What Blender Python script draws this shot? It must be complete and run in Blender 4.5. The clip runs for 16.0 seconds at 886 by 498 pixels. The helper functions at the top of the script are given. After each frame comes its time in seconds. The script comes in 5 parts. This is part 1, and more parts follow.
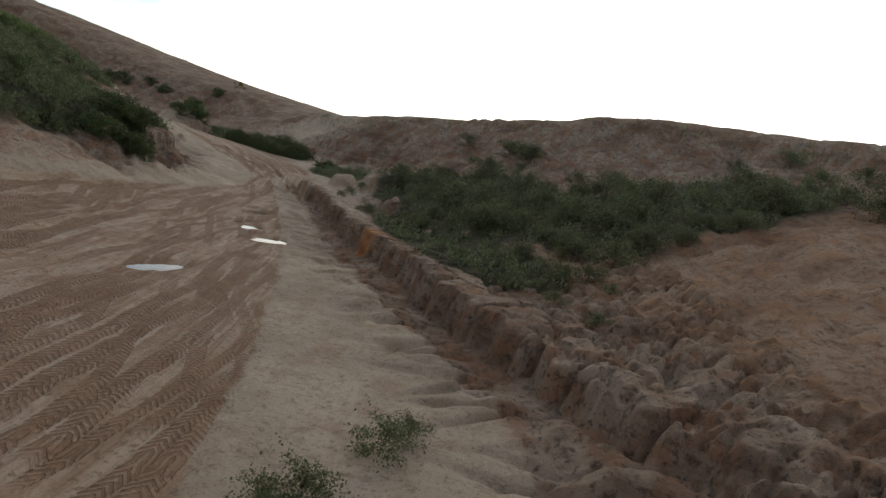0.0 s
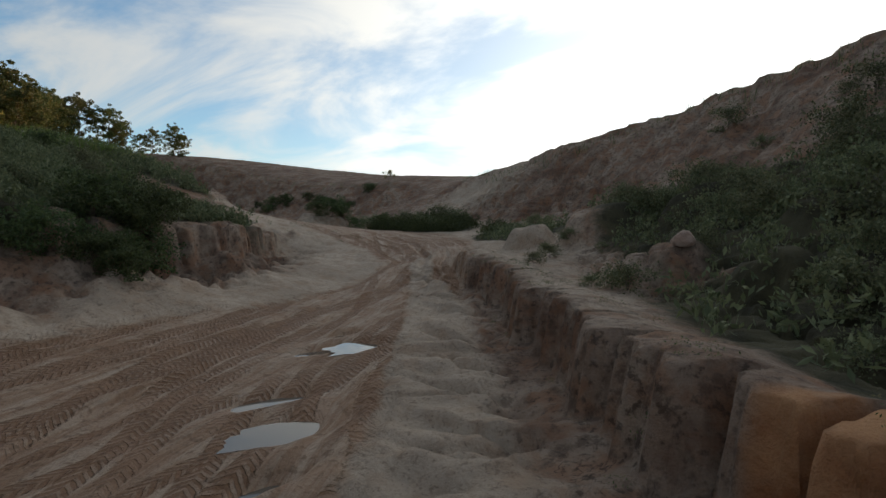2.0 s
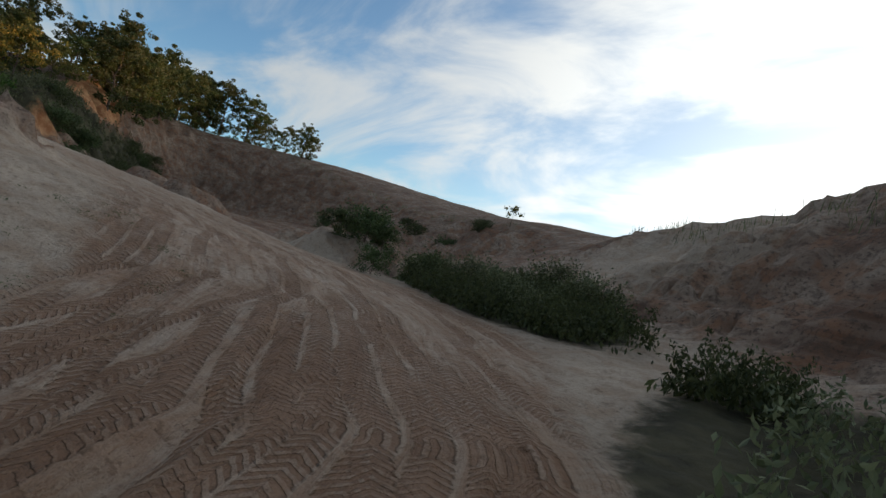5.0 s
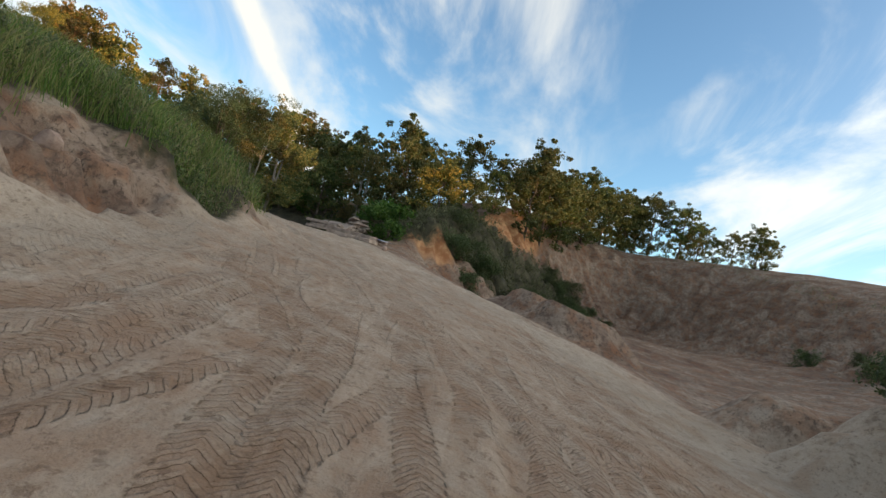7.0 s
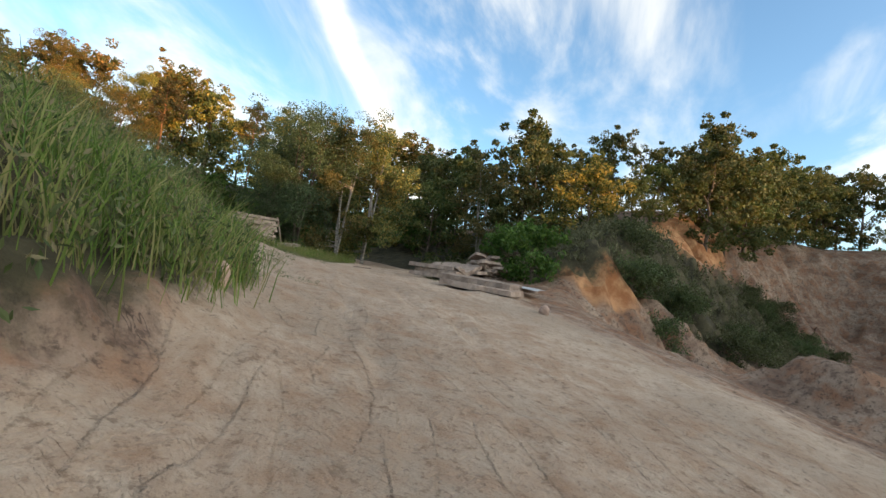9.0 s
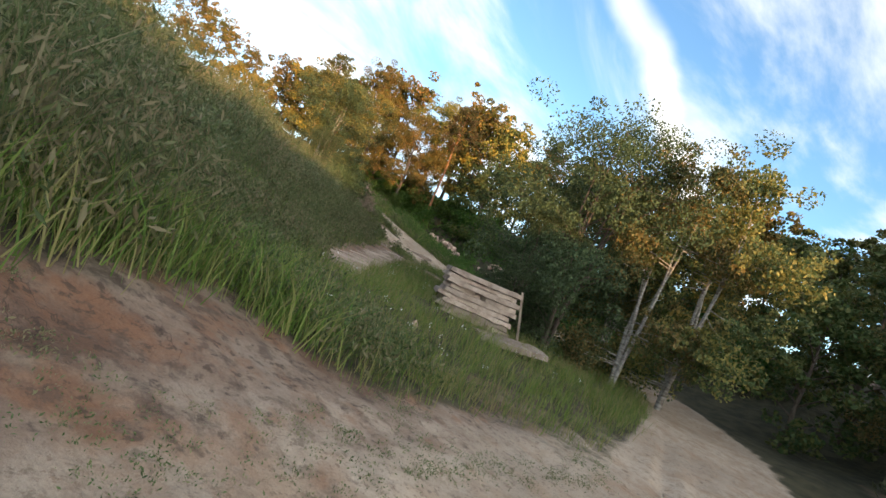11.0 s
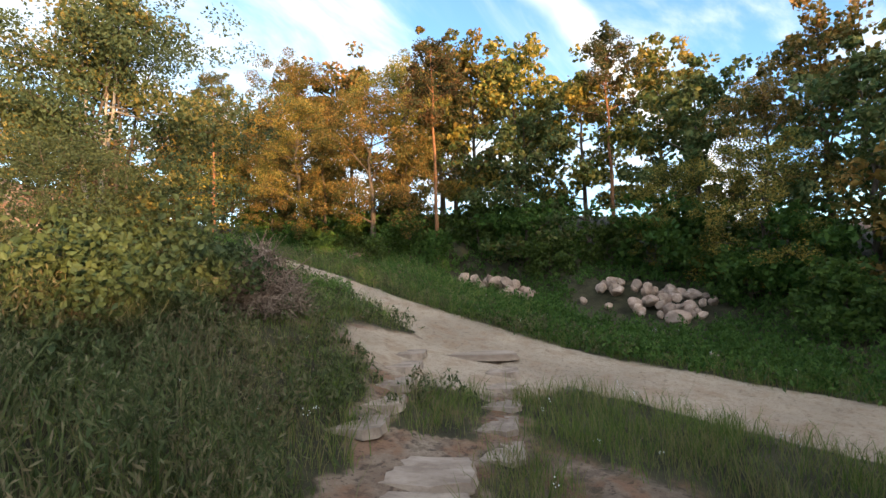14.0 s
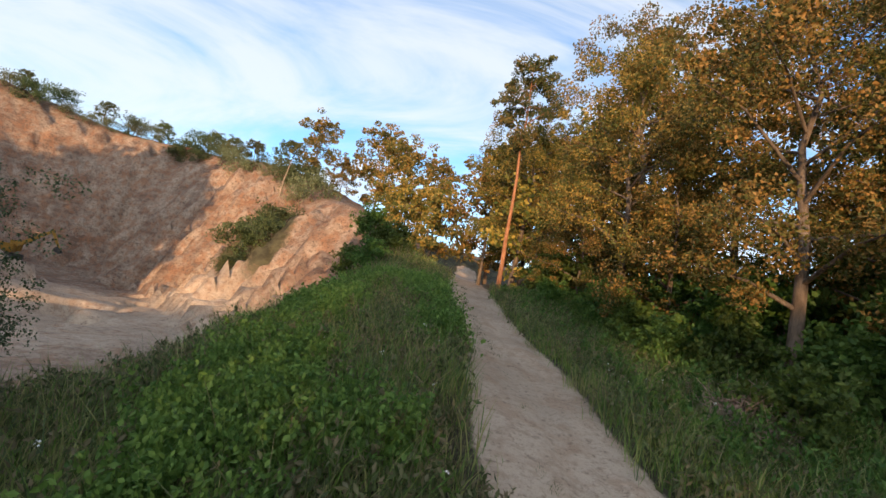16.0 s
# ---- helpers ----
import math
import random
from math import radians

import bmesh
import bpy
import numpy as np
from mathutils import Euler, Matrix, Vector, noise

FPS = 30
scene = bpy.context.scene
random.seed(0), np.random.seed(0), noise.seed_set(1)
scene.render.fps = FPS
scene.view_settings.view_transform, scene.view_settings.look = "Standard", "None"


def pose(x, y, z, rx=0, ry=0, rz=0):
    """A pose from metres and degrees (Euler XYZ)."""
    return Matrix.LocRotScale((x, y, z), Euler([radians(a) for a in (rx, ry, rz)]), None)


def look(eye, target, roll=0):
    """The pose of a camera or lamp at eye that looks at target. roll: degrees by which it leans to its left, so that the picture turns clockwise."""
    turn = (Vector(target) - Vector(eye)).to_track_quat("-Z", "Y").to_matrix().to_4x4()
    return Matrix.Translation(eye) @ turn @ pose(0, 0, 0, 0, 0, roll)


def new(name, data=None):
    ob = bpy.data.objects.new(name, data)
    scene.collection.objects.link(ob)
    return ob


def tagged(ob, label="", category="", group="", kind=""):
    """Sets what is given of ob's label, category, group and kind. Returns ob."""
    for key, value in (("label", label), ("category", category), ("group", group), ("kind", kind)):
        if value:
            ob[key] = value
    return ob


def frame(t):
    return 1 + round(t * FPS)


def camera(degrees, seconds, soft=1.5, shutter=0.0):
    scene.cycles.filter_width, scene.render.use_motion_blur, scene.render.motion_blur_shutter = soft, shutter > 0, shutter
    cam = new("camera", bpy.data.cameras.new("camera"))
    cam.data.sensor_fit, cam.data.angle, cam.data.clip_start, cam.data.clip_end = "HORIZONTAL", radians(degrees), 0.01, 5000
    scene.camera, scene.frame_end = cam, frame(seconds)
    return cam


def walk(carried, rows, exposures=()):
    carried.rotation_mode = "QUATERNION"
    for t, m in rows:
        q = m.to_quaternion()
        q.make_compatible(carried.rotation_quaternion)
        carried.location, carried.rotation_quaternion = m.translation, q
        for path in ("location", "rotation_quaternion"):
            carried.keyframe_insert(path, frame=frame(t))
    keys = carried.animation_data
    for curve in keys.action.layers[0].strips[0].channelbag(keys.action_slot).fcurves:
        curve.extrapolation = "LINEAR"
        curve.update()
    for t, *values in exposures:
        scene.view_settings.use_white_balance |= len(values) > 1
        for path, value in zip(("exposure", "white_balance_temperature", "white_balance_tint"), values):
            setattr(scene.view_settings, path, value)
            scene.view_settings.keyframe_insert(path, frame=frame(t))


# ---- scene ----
cam = camera(82.0, 16.0)
PATH = [
    (0, (1.554, -0.575, 3.885), (1.462, 1.409, 3.647), 16.0),
    (0.5, (0.879, 4.114, 3.280), (0.539, 6.073, 3.060), 16.7),
    (1, (-0.362, 8.997, 2.781), (-1.016, 10.879, 2.604), 14.4),
    (1.5, (-1.779, 13.123, 2.434), (-2.554, 14.963, 2.316), 6.3),
    (2, (-3.752, 17.474, 2.272), (-4.563, 19.300, 2.200), 1.8),
    (2.5, (-5.609, 21.624, 2.135), (-6.460, 23.433, 2.085), 0.3),
    (3, (-7.955, 26.052, 1.993), (-8.876, 27.827, 1.968), 1.8),
    (3.2, (-8.849, 27.634, 1.985), (-9.791, 29.399, 1.971), 1.6),
    (5.3, (-15.525, 44.077, 3.377), (-16.969, 45.458, 3.452), 20.5),
    (5.5, (-17.554, 45.786, 3.463), (-19.133, 47.012, 3.539), 22.4),
    (6, (-21.948, 48.800, 3.557), (-23.802, 49.543, 3.666), 21.6),
    (6.5, (-24.948, 50.079, 3.648), (-26.921, 50.387, 3.768), 17.7),
    (7, (-28.445, 50.564, 3.939), (-30.442, 50.573, 4.056), 13.9),
    (7.5, (-31.543, 50.543, 4.142), (-33.526, 50.322, 4.266), 12.6),
    (8, (-35.044, 50.087, 4.424), (-37.002, 49.700, 4.549), 9.0),
    (8.2, (-36.277, 49.823, 4.507), (-38.226, 49.394, 4.636), 7.8),
    (10.3, (-50.091, 43.549, 7.083), (-51.975, 42.880, 7.099), 16.5),
    (10.5, (-51.615, 42.963, 7.223), (-53.425, 42.113, 7.224), 22.6),
    (11, (-55.591, 40.117, 7.463), (-57.016, 38.716, 7.529), 23.3),
    (11.5, (-57.937, 37.577, 7.720), (-59.101, 35.957, 7.863), 9.4),
    (12, (-59.963, 34.565, 8.002), (-61.088, 32.923, 8.196), -3.1),
    (12.5, (-62.304, 31.254, 8.377), (-63.504, 29.660, 8.514), -11.9),
    (13, (-65.081, 27.786, 8.889), (-66.460, 26.339, 8.942), -18.5),
    (13.5, (-68.470, 24.031, 9.362), (-69.939, 22.675, 9.421), -13.9),
    (14, (-72.651, 20.100, 9.849), (-74.044, 18.671, 9.988), -1.9),
    (14.5, (-76.151, 16.718, 10.460), (-77.315, 15.102, 10.638), 12.5),
    (15, (-79.136, 13.185, 11.257), (-79.892, 11.344, 11.459), 18.3),
    (15.5, (-81.171, 9.023, 11.733), (-81.583, 7.079, 11.958), 15.0),
    (16, (-82.582, 4.809, 12.353), (-82.763, 2.833, 12.604), 10.5),
]
walk(cam, [(t, look(eye, target, roll)) for t, eye, target, roll in PATH],
     [(0, -0.1, 7000, 8), (1.5, -0.45, 6600, 7), (3, -0.75, 6300, 5), (5.5, -0.55, 6200, 6), (6.5, -0.02, 6400, 5), (8, 0.28, 6800, 6), (10.5, 0.75, 6500, 7), (12, 0.25, 6150, 5), (12.5, 0.0, 5950, 6), (13, 0.32, 6400, 10), (13.5, 0.82, 6600, 5), (14.5, 0.82, 6100, 9), (16, 0.17, 5950, 9)])

# ---- light ----
SUN_AZ, SUN_EL = radians(-12.0), radians(1.9)   # azimuth from +y towards -x
sun_dir = Vector((-math.sin(SUN_AZ) * math.cos(SUN_EL), math.cos(SUN_AZ) * math.cos(SUN_EL), math.sin(SUN_EL)))
sun_data = bpy.data.lights.new("sun", "SUN")
sun_data.energy, sun_data.angle, sun_data.color = 6.8, radians(0.6), (1.0, 0.60, 0.28)
sun = new("sun", sun_data)
sun.matrix_world = look(sun_dir * 300, (0, 0, 0))

world = bpy.data.worlds.new("sky")
scene.world = world
world.use_nodes = True
wn, wl = world.node_tree.nodes, world.node_tree.links
wn.clear()


def wnode(kind, **values):
    n = wn.new(kind)
    for k, v in values.items():
        setattr(n, k, v)
    return n


def wmath(op, a, b=None, c=None):
    n = wnode("ShaderNodeMath", operation=op)
    for i, v in enumerate((a, b, c)):
        if v is None:
            continue
        if isinstance(v, (int, float)):
            n.inputs[i].default_value = v
        else:
            wl.new(v, n.inputs[i])
    return n.outputs[0]


sky = wnode("ShaderNodeTexSky", sky_type="NISHITA", sun_disc=False, sun_elevation=radians(14), sun_rotation=-SUN_AZ,
            altitude=150, air_density=1.0, dust_density=0.4, ozone_density=3.0)
coord = wnode("ShaderNodeTexCoord")
sep = wnode("ShaderNodeSeparateXYZ")
wl.new(coord.outputs["Generated"], sep.inputs[0])
# cirrus laid on a flat layer high above: direction divided by its height
lift = wmath("MAXIMUM", wmath("ADD", sep.outputs[2], 0.34), 0.10)
cx, cy = wmath("DIVIDE", sep.outputs[0], lift), wmath("DIVIDE", sep.outputs[1], lift)
plane = wnode("ShaderNodeCombineXYZ")
wl.new(cx, plane.inputs[0]), wl.new(cy, plane.inputs[1])
turn = wnode("ShaderNodeMapping")
turn.inputs["Rotation"].default_value = (0, 0, radians(62))
turn.inputs["Scale"].default_value = (0.9, 1.8, 1)
wl.new(plane.outputs[0], turn.inputs[0])
wisp = wnode("ShaderNodeTexNoise")
wisp.inputs["Scale"].default_value, wisp.inputs["Detail"].default_value = 1.25, 8
wisp.inputs["Roughness"].default_value, wisp.inputs["Distortion"].default_value = 0.58, 0.9
wl.new(turn.outputs[0], wisp.inputs["Vector"])
veil = wnode("ShaderNodeMapRange", interpolation_type="SMOOTHSTEP")
veil.inputs[1].default_value, veil.inputs[2].default_value = 0.38, 0.66
wl.new(wisp.outputs[0], veil.inputs[0])
# one vapour trail: a straight band on the same layer
TRAIL_ANGLE, TRAIL_OFF = radians(90), -0.58
bend = wnode("ShaderNodeTexNoise")
bend.inputs["Scale"].default_value, bend.inputs["Detail"].default_value = 1.6, 5
wl.new(plane.outputs[0], bend.inputs["Vector"])
across = wmath("ADD", wmath("MULTIPLY", cx, math.cos(TRAIL_ANGLE)), wmath("MULTIPLY", cy, math.sin(TRAIL_ANGLE)))
across = wmath("ABSOLUTE", wmath("ADD", wmath("SUBTRACT", across, TRAIL_OFF), wmath("MULTIPLY", wmath("SUBTRACT", bend.outputs[0], 0.5), 0.22)))
trail = wnode("ShaderNodeMapRange", interpolation_type="SMOOTHSTEP")
trail.inputs[1].default_value, trail.inputs[2].default_value = 0.055, 0.01
wl.new(across, trail.inputs[0])
only = wnode("ShaderNodeMapRange", interpolation_type="SMOOTHSTEP")
only.inputs[1].default_value, only.inputs[2].default_value = -0.5, -0.8
wl.new(cx, only.inputs[0])
cloud = wmath("MINIMUM", wmath("ADD", wmath("MULTIPLY", veil.outputs[0], 0.78), wmath("MULTIPLY", wmath("MULTIPLY", trail.outputs[0], only.outputs[0]), 0.6)), 0.95)
# clouds near the sun are far brighter than those away from it
tow = wnode("ShaderNodeVectorMath", operation="DOT_PRODUCT")
wl.new(coord.outputs["Generated"], tow.inputs[0])
tow.inputs[1].default_value = sun_dir
near = wmath("POWER", wmath("MAXIMUM", wmath("MULTIPLY_ADD", tow.outputs["Value"], 0.5, 0.5), 0.0), 7.0)
glow = wmath("MULTIPLY_ADD", near, 22.0, 9.5)
white = wnode("ShaderNodeMixRGB", blend_type="MULTIPLY")
white.inputs[0].default_value = 1
white.inputs[1].default_value = (1.0, 0.97, 0.93, 1)
wl.new(glow, white.inputs[2])
mixed = wnode("ShaderNodeMixRGB")
wl.new(wmath("MINIMUM", wmath("ADD", cloud, wmath("MULTIPLY", near, 0.75)), 0.97), mixed.inputs[0])
boost = wnode("ShaderNodeMixRGB", blend_type="MULTIPLY")
boost.inputs[0].default_value, boost.inputs[2].default_value = 1, (2.4, 2.5, 2.4, 1)
wl.new(sky.outputs[0], boost.inputs[1])
wl.new(boost.outputs[0], mixed.inputs[1]), wl.new(white.outputs[0], mixed.inputs[2])
back = wnode("ShaderNodeBackground")
back.inputs[1].default_value = 0.10
wl.new(mixed.outputs[0], back.inputs[0])
wl.new(back.outputs[0], wnode("ShaderNodeOutputWorld").inputs[0])

# ---- materials ----


def material(name, build):
    m = bpy.data.materials.new(name)
    m.use_nodes = True
    nodes, links = m.node_tree.nodes, m.node_tree.links
    bsdf, where = nodes["Principled BSDF"], []

    def add(kind, **values):
        n = nodes.new(kind)
        for k, v in values.items():
            setattr(n, k, v)
        return n

    def wire(value, socket):
        if isinstance(value, bpy.types.NodeSocket):
            links.new(value, socket)
        else:
            socket.default_value = value

    def noise_tex(scale, detail=4, rough=0.55, vector=None, distort=0.0):
        n = add("ShaderNodeTexNoise")
        n.inputs["Scale"].default_value, n.inputs["Detail"].default_value = scale, detail
        n.inputs["Roughness"].default_value, n.inputs["Distortion"].default_value = rough, distort
        if vector is None:
            if not where:
                where.append(add("ShaderNodeNewGeometry").outputs["Position"])
            vector = where[0]
        links.new(vector, n.inputs["Vector"])
        return n.outputs[0]

    def mix(fac, a, b, mode="MIX"):
        n = add("ShaderNodeMixRGB", blend_type=mode)
        for v, s in zip((fac, a, b), n.inputs):
            wire(v if not isinstance(v, tuple) else (*v, 1)[:4], s)
        return n.outputs[0]

    def ramp(value, lo, hi, a=0.0, b=1.0):
        n = add("ShaderNodeMapRange", interpolation_type="SMOOTHSTEP")
        for v, s in zip((value, lo, hi, a, b), n.inputs):
            wire(v, s)
        return n.outputs[0]

    def calc(op, *vals):
        n = add("ShaderNodeMath", operation=op)
        for v, s in zip(vals, n.inputs):
            wire(v, s)
        return n.outputs[0]

    def bump(height, strength, distance, under=None):
        n = add("ShaderNodeBump")
        n.inputs["Strength"].default_value, n.inputs["Distance"].default_value = strength, distance
        links.new(height, n.inputs["Height"])
        if under is not None:
            links.new(under, n.inputs["Normal"])
        return n.outputs[0]

    kit = dict(add=add, wire=wire, noise=noise_tex, mix=mix, ramp=ramp, calc=calc, bump=bump, links=links, bsdf=bsdf)
    build(kit)
    return m


def place(k):
    return k["add"]("ShaderNodeNewGeometry").outputs["Position"]


def attr(k, name):
    return k["add"]("ShaderNodeAttribute", attribute_name=name)


def ground_build(k):
    pos = place(k)
    kinds = k["add"]("ShaderNodeSeparateColor")
    tags = attr(k, "kinds")
    k["links"].new(tags.outputs["Color"], kinds.inputs[0])
    rust = tags.outputs["Alpha"]
    mud, pale, soil = kinds.outputs[0], kinds.outputs[1], kinds.outputs[2]
    big, mid, fine, grit = k["noise"](0.22, 5), k["noise"](1.3, 6, 0.6), k["noise"](7, 6, 0.65), k["noise"](45, 4, 0.7)
    # layered clay of the slopes
    lay = k["add"]("ShaderNodeMapping")
    lay.inputs["Scale"].default_value = (0.06, 0.06, 1.1)
    k["links"].new(pos, lay.inputs[0])
    strata = k["noise"](1.6, 6, 0.6, lay.outputs[0], 0.6)
    small = k["noise"](3.2, 6, 0.7)
    clay = k["mix"](k["ramp"](k["noise"](0.35, 7, 0.7), 0.38, 0.62), (0.15, 0.085, 0.055), (0.33, 0.245, 0.18))
    clay = k["mix"](k["calc"]("MULTIPLY", k["ramp"](strata, 0.42, 0.58), 0.30), clay, (0.36, 0.28, 0.21))
    clay = k["mix"](k["calc"]("MULTIPLY", k["ramp"](mid, 0.46, 0.60), 0.65), clay, (0.25, 0.12, 0.062))
    clay = k["mix"](k["calc"]("MULTIPLY", k["ramp"](small, 0.50, 0.62), 0.7), clay, (0.115, 0.077, 0.055))
    clay = k["mix"](k["calc"]("MULTIPLY", k["ramp"](fine, 0.54, 0.64), 0.75), clay, (0.075, 0.052, 0.038))
    tall = k["add"]("ShaderNodeMapping")
    tall.inputs["Scale"].default_value = (1, 1, 0.22)
    k["links"].new(pos, tall.inputs[0])
    cracks = []
    for scale, width, power in ((0.8, 0.006, 0.8), (2.3, 0.007, 0.55)):
        line = k["calc"]("ABSOLUTE", k["calc"]("SUBTRACT", k["noise"](scale, 5, 0.6, tall.outputs[0], 0.4), 0.5))
        cracks.append(k["calc"]("MULTIPLY", k["ramp"](line, width, 0.0), power))
    crack = k["calc"]("MULTIPLY", k["calc"]("MAXIMUM", cracks[0], cracks[1]), k["ramp"](k["noise"](0.5, 3), 0.45, 0.6))
    clay = k["mix"](crack, clay, (0.055, 0.038, 0.028))
    sand = k["mix"](k["ramp"](big, 0.35, 0.65), (0.37, 0.29, 0.215), (0.50, 0.395, 0.295))
    sand = k["mix"](k["calc"]("MULTIPLY", k["ramp"](mid, 0.48, 0.66), 0.55), sand, (0.33, 0.215, 0.135))
    sand = k["mix"](k["calc"]("MULTIPLY", k["ramp"](fine, 0.54, 0.68), 0.6), sand, (0.17, 0.12, 0.082))
    sand = k["mix"](k["calc"]("MULTIPLY", k["ramp"](small, 0.52, 0.64), 0.5), sand, (0.30, 0.215, 0.15))
    sand = k["mix"](k["calc"]("MULTIPLY", k["ramp"](k["noise"](16, 5, 0.7), 0.56, 0.64), 0.6), sand, (0.19, 0.13, 0.09))
    way = attr(k, "lane").outputs["Vector"]
    parts = k["add"]("ShaderNodeSeparateXYZ")
    k["links"].new(way, parts.inputs[0])
    flat = k["add"]("ShaderNodeCombineXYZ")
    k["wire"](k["calc"]("MULTIPLY", parts.outputs[0], 0.30), flat.inputs[0])
    k["wire"](k["calc"]("MULTIPLY", parts.outputs[1], 1.2), flat.inputs[1])
    streak = k["noise"](1.6, 6, 0.62, flat.outputs[0], 1.1)
    rut, press = 0.0, 0.0
    for angle, width, seed in ((0, 0.5, 3.0), (7, 0.4, 11.0), (-11, 0.45, 23.0)):
        c, t = math.cos(radians(angle)), math.sin(radians(angle))
        sway = k["add"]("ShaderNodeCombineXYZ")
        k["wire"](k["calc"]("MULTIPLY_ADD", parts.outputs[0], 0.09, seed), sway.inputs[0])
        u = k["calc"]("MULTIPLY_ADD", parts.outputs[0], c, k["calc"]("MULTIPLY", parts.outputs[1], t))
        v = k["calc"]("MULTIPLY_ADD", parts.outputs[0], -t, k["calc"]("MULTIPLY", parts.outputs[1], c))
        v = k["calc"]("DIVIDE", k["calc"]("MULTIPLY_ADD", k["noise"](1.0, 2, 0.5, sway.outputs[0]), 3.0, v), width)
        which = k["calc"]("FLOOR", v)
        f = k["calc"]("ABSOLUTE", k["calc"]("SUBTRACT", k["calc"]("FRACT", v), 0.5))
        spot = k["add"]("ShaderNodeCombineXYZ")
        k["wire"](k["calc"]("MULTIPLY", u, 0.10), spot.inputs[0])
        k["wire"](k["calc"]("MULTIPLY_ADD", which, 7.31, seed), spot.inputs[1])
        here = k["ramp"](k["noise"](1.0, 2, 0.5, spot.outputs[0]), 0.51, 0.56)
        ragged = k["calc"]("MULTIPLY_ADD", k["calc"]("SUBTRACT", fine, 0.5), 0.25, f)
        lane = k["calc"]("MULTIPLY", here, k["ramp"](ragged, 0.42, 0.33))
        bars = k["ramp"](k["calc"]("SINE", k["calc"]("MULTIPLY_ADD", k["calc"]("ADD", u, k["calc"]("MULTIPLY", f, 0.45)), 46.0, k["calc"]("MULTIPLY", fine, 4.5))), -0.3, 0.5)
        bars = k["calc"]("MULTIPLY", bars, k["ramp"](parts.outputs[0], 100, 120, 1.0, 0.2))
        rut = k["calc"]("MAXIMUM", rut, k["calc"]("MULTIPLY", lane, k["calc"]("MULTIPLY_ADD", bars, -0.55, 1.0)))
        press = k["calc"]("ADD", k["calc"]("MULTIPLY", press, k["calc"]("SUBTRACT", 1.0, lane)), k["calc"]("MULTIPLY", lane, k["calc"]("SUBTRACT", k["calc"]("MULTIPLY", bars, 0.8), 0.9)))
    rut = k["calc"]("MULTIPLY", rut, k["ramp"](parts.outputs[0], 118, 140, 1.0, 0.15))
    press = k["calc"]("MULTIPLY", k["calc"]("MULTIPLY", press, mud), k["ramp"](parts.outputs[0], 110, 140, 1.0, 0.0))
    wet = k["mix"](k["ramp"](streak, 0.36, 0.62), (0.32, 0.205, 0.128), (0.45, 0.335, 0.24))
    wet = k["mix"](k["calc"]("MULTIPLY", rut, k["ramp"](parts.outputs[0], 84, 112, 0.92, 0.3)), wet, (0.215, 0.112, 0.058))
    thin = k["add"]("ShaderNodeCombineXYZ")
    k["wire"](k["calc"]("MULTIPLY", parts.outputs[0], 0.35), thin.inputs[0])
    k["wire"](k["calc"]("MULTIPLY", parts.outputs[1], 6.0), thin.inputs[1])
    lines = k["noise"](1.0, 5, 0.65, thin.outputs[0], 0.5)
    wet = k["mix"](k["calc"]("MULTIPLY", k["ramp"](lines, 0.50, 0.60), k["ramp"](parts.outputs[0], 84, 100, 0.6, 0.25)), wet, (0.25, 0.135, 0.072))
    wet = k["mix"](k["calc"]("MULTIPLY", k["ramp"](mid, 0.46, 0.66), 0.55), wet, (0.34, 0.20, 0.12))
    wet = k["mix"](k["calc"]("MULTIPLY", k["ramp"](fine, 0.54, 0.64), 0.65), wet, (0.17, 0.098, 0.056))
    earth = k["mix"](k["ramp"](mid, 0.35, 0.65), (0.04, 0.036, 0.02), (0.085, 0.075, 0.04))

    def edge(mask, soft=0.28):
        shift = k["calc"]("MULTIPLY", k["calc"]("SUBTRACT", k["noise"](2.4, 6, 0.65), 0.5), 1.1)
        return k["ramp"](k["calc"]("ADD", mask, shift), 0.5 - soft, 0.5 + soft)

    clay = k["mix"](k["ramp"](rust, 0.15, 0.8), clay, k["mix"](k["ramp"](mid, 0.35, 0.65), (0.30, 0.125, 0.05), (0.50, 0.27, 0.13)))
    col = k["mix"](edge(pale), clay, sand)
    col = k["mix"](edge(mud), col, wet)
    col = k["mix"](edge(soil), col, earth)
    col = k["mix"](k["calc"]("MULTIPLY", k["ramp"](grit, 0.35, 0.7), 0.30), col, k["mix"](1.0, col, (0.55, 0.52, 0.48), "MULTIPLY"))
    k["wire"](col, k["bsdf"].inputs["Base Color"])
    k["wire"](k["ramp"](mud, 0.2, 1.0, 0.95, 0.72), k["bsdf"].inputs["Roughness"])
    k["bsdf"].inputs["Specular IOR Level"].default_value = 0.25
    n = k["bump"](k["calc"]("SUBTRACT", press, k["calc"]("MULTIPLY", k["calc"]("MULTIPLY", lines, mud), k["ramp"](parts.outputs[0], 84, 100, 1.5, 0.5))), 0.9, 0.06)
    n = k["bump"](k["calc"]("ADD", fine, k["calc"]("MULTIPLY", grit, 0.4)), 0.8, 0.05, n)
    n = k["bump"](mid, 0.6, 0.18, n)
    k["wire"](n, k["bsdf"].inputs["Normal"])


M_GROUND = material("ground", ground_build)


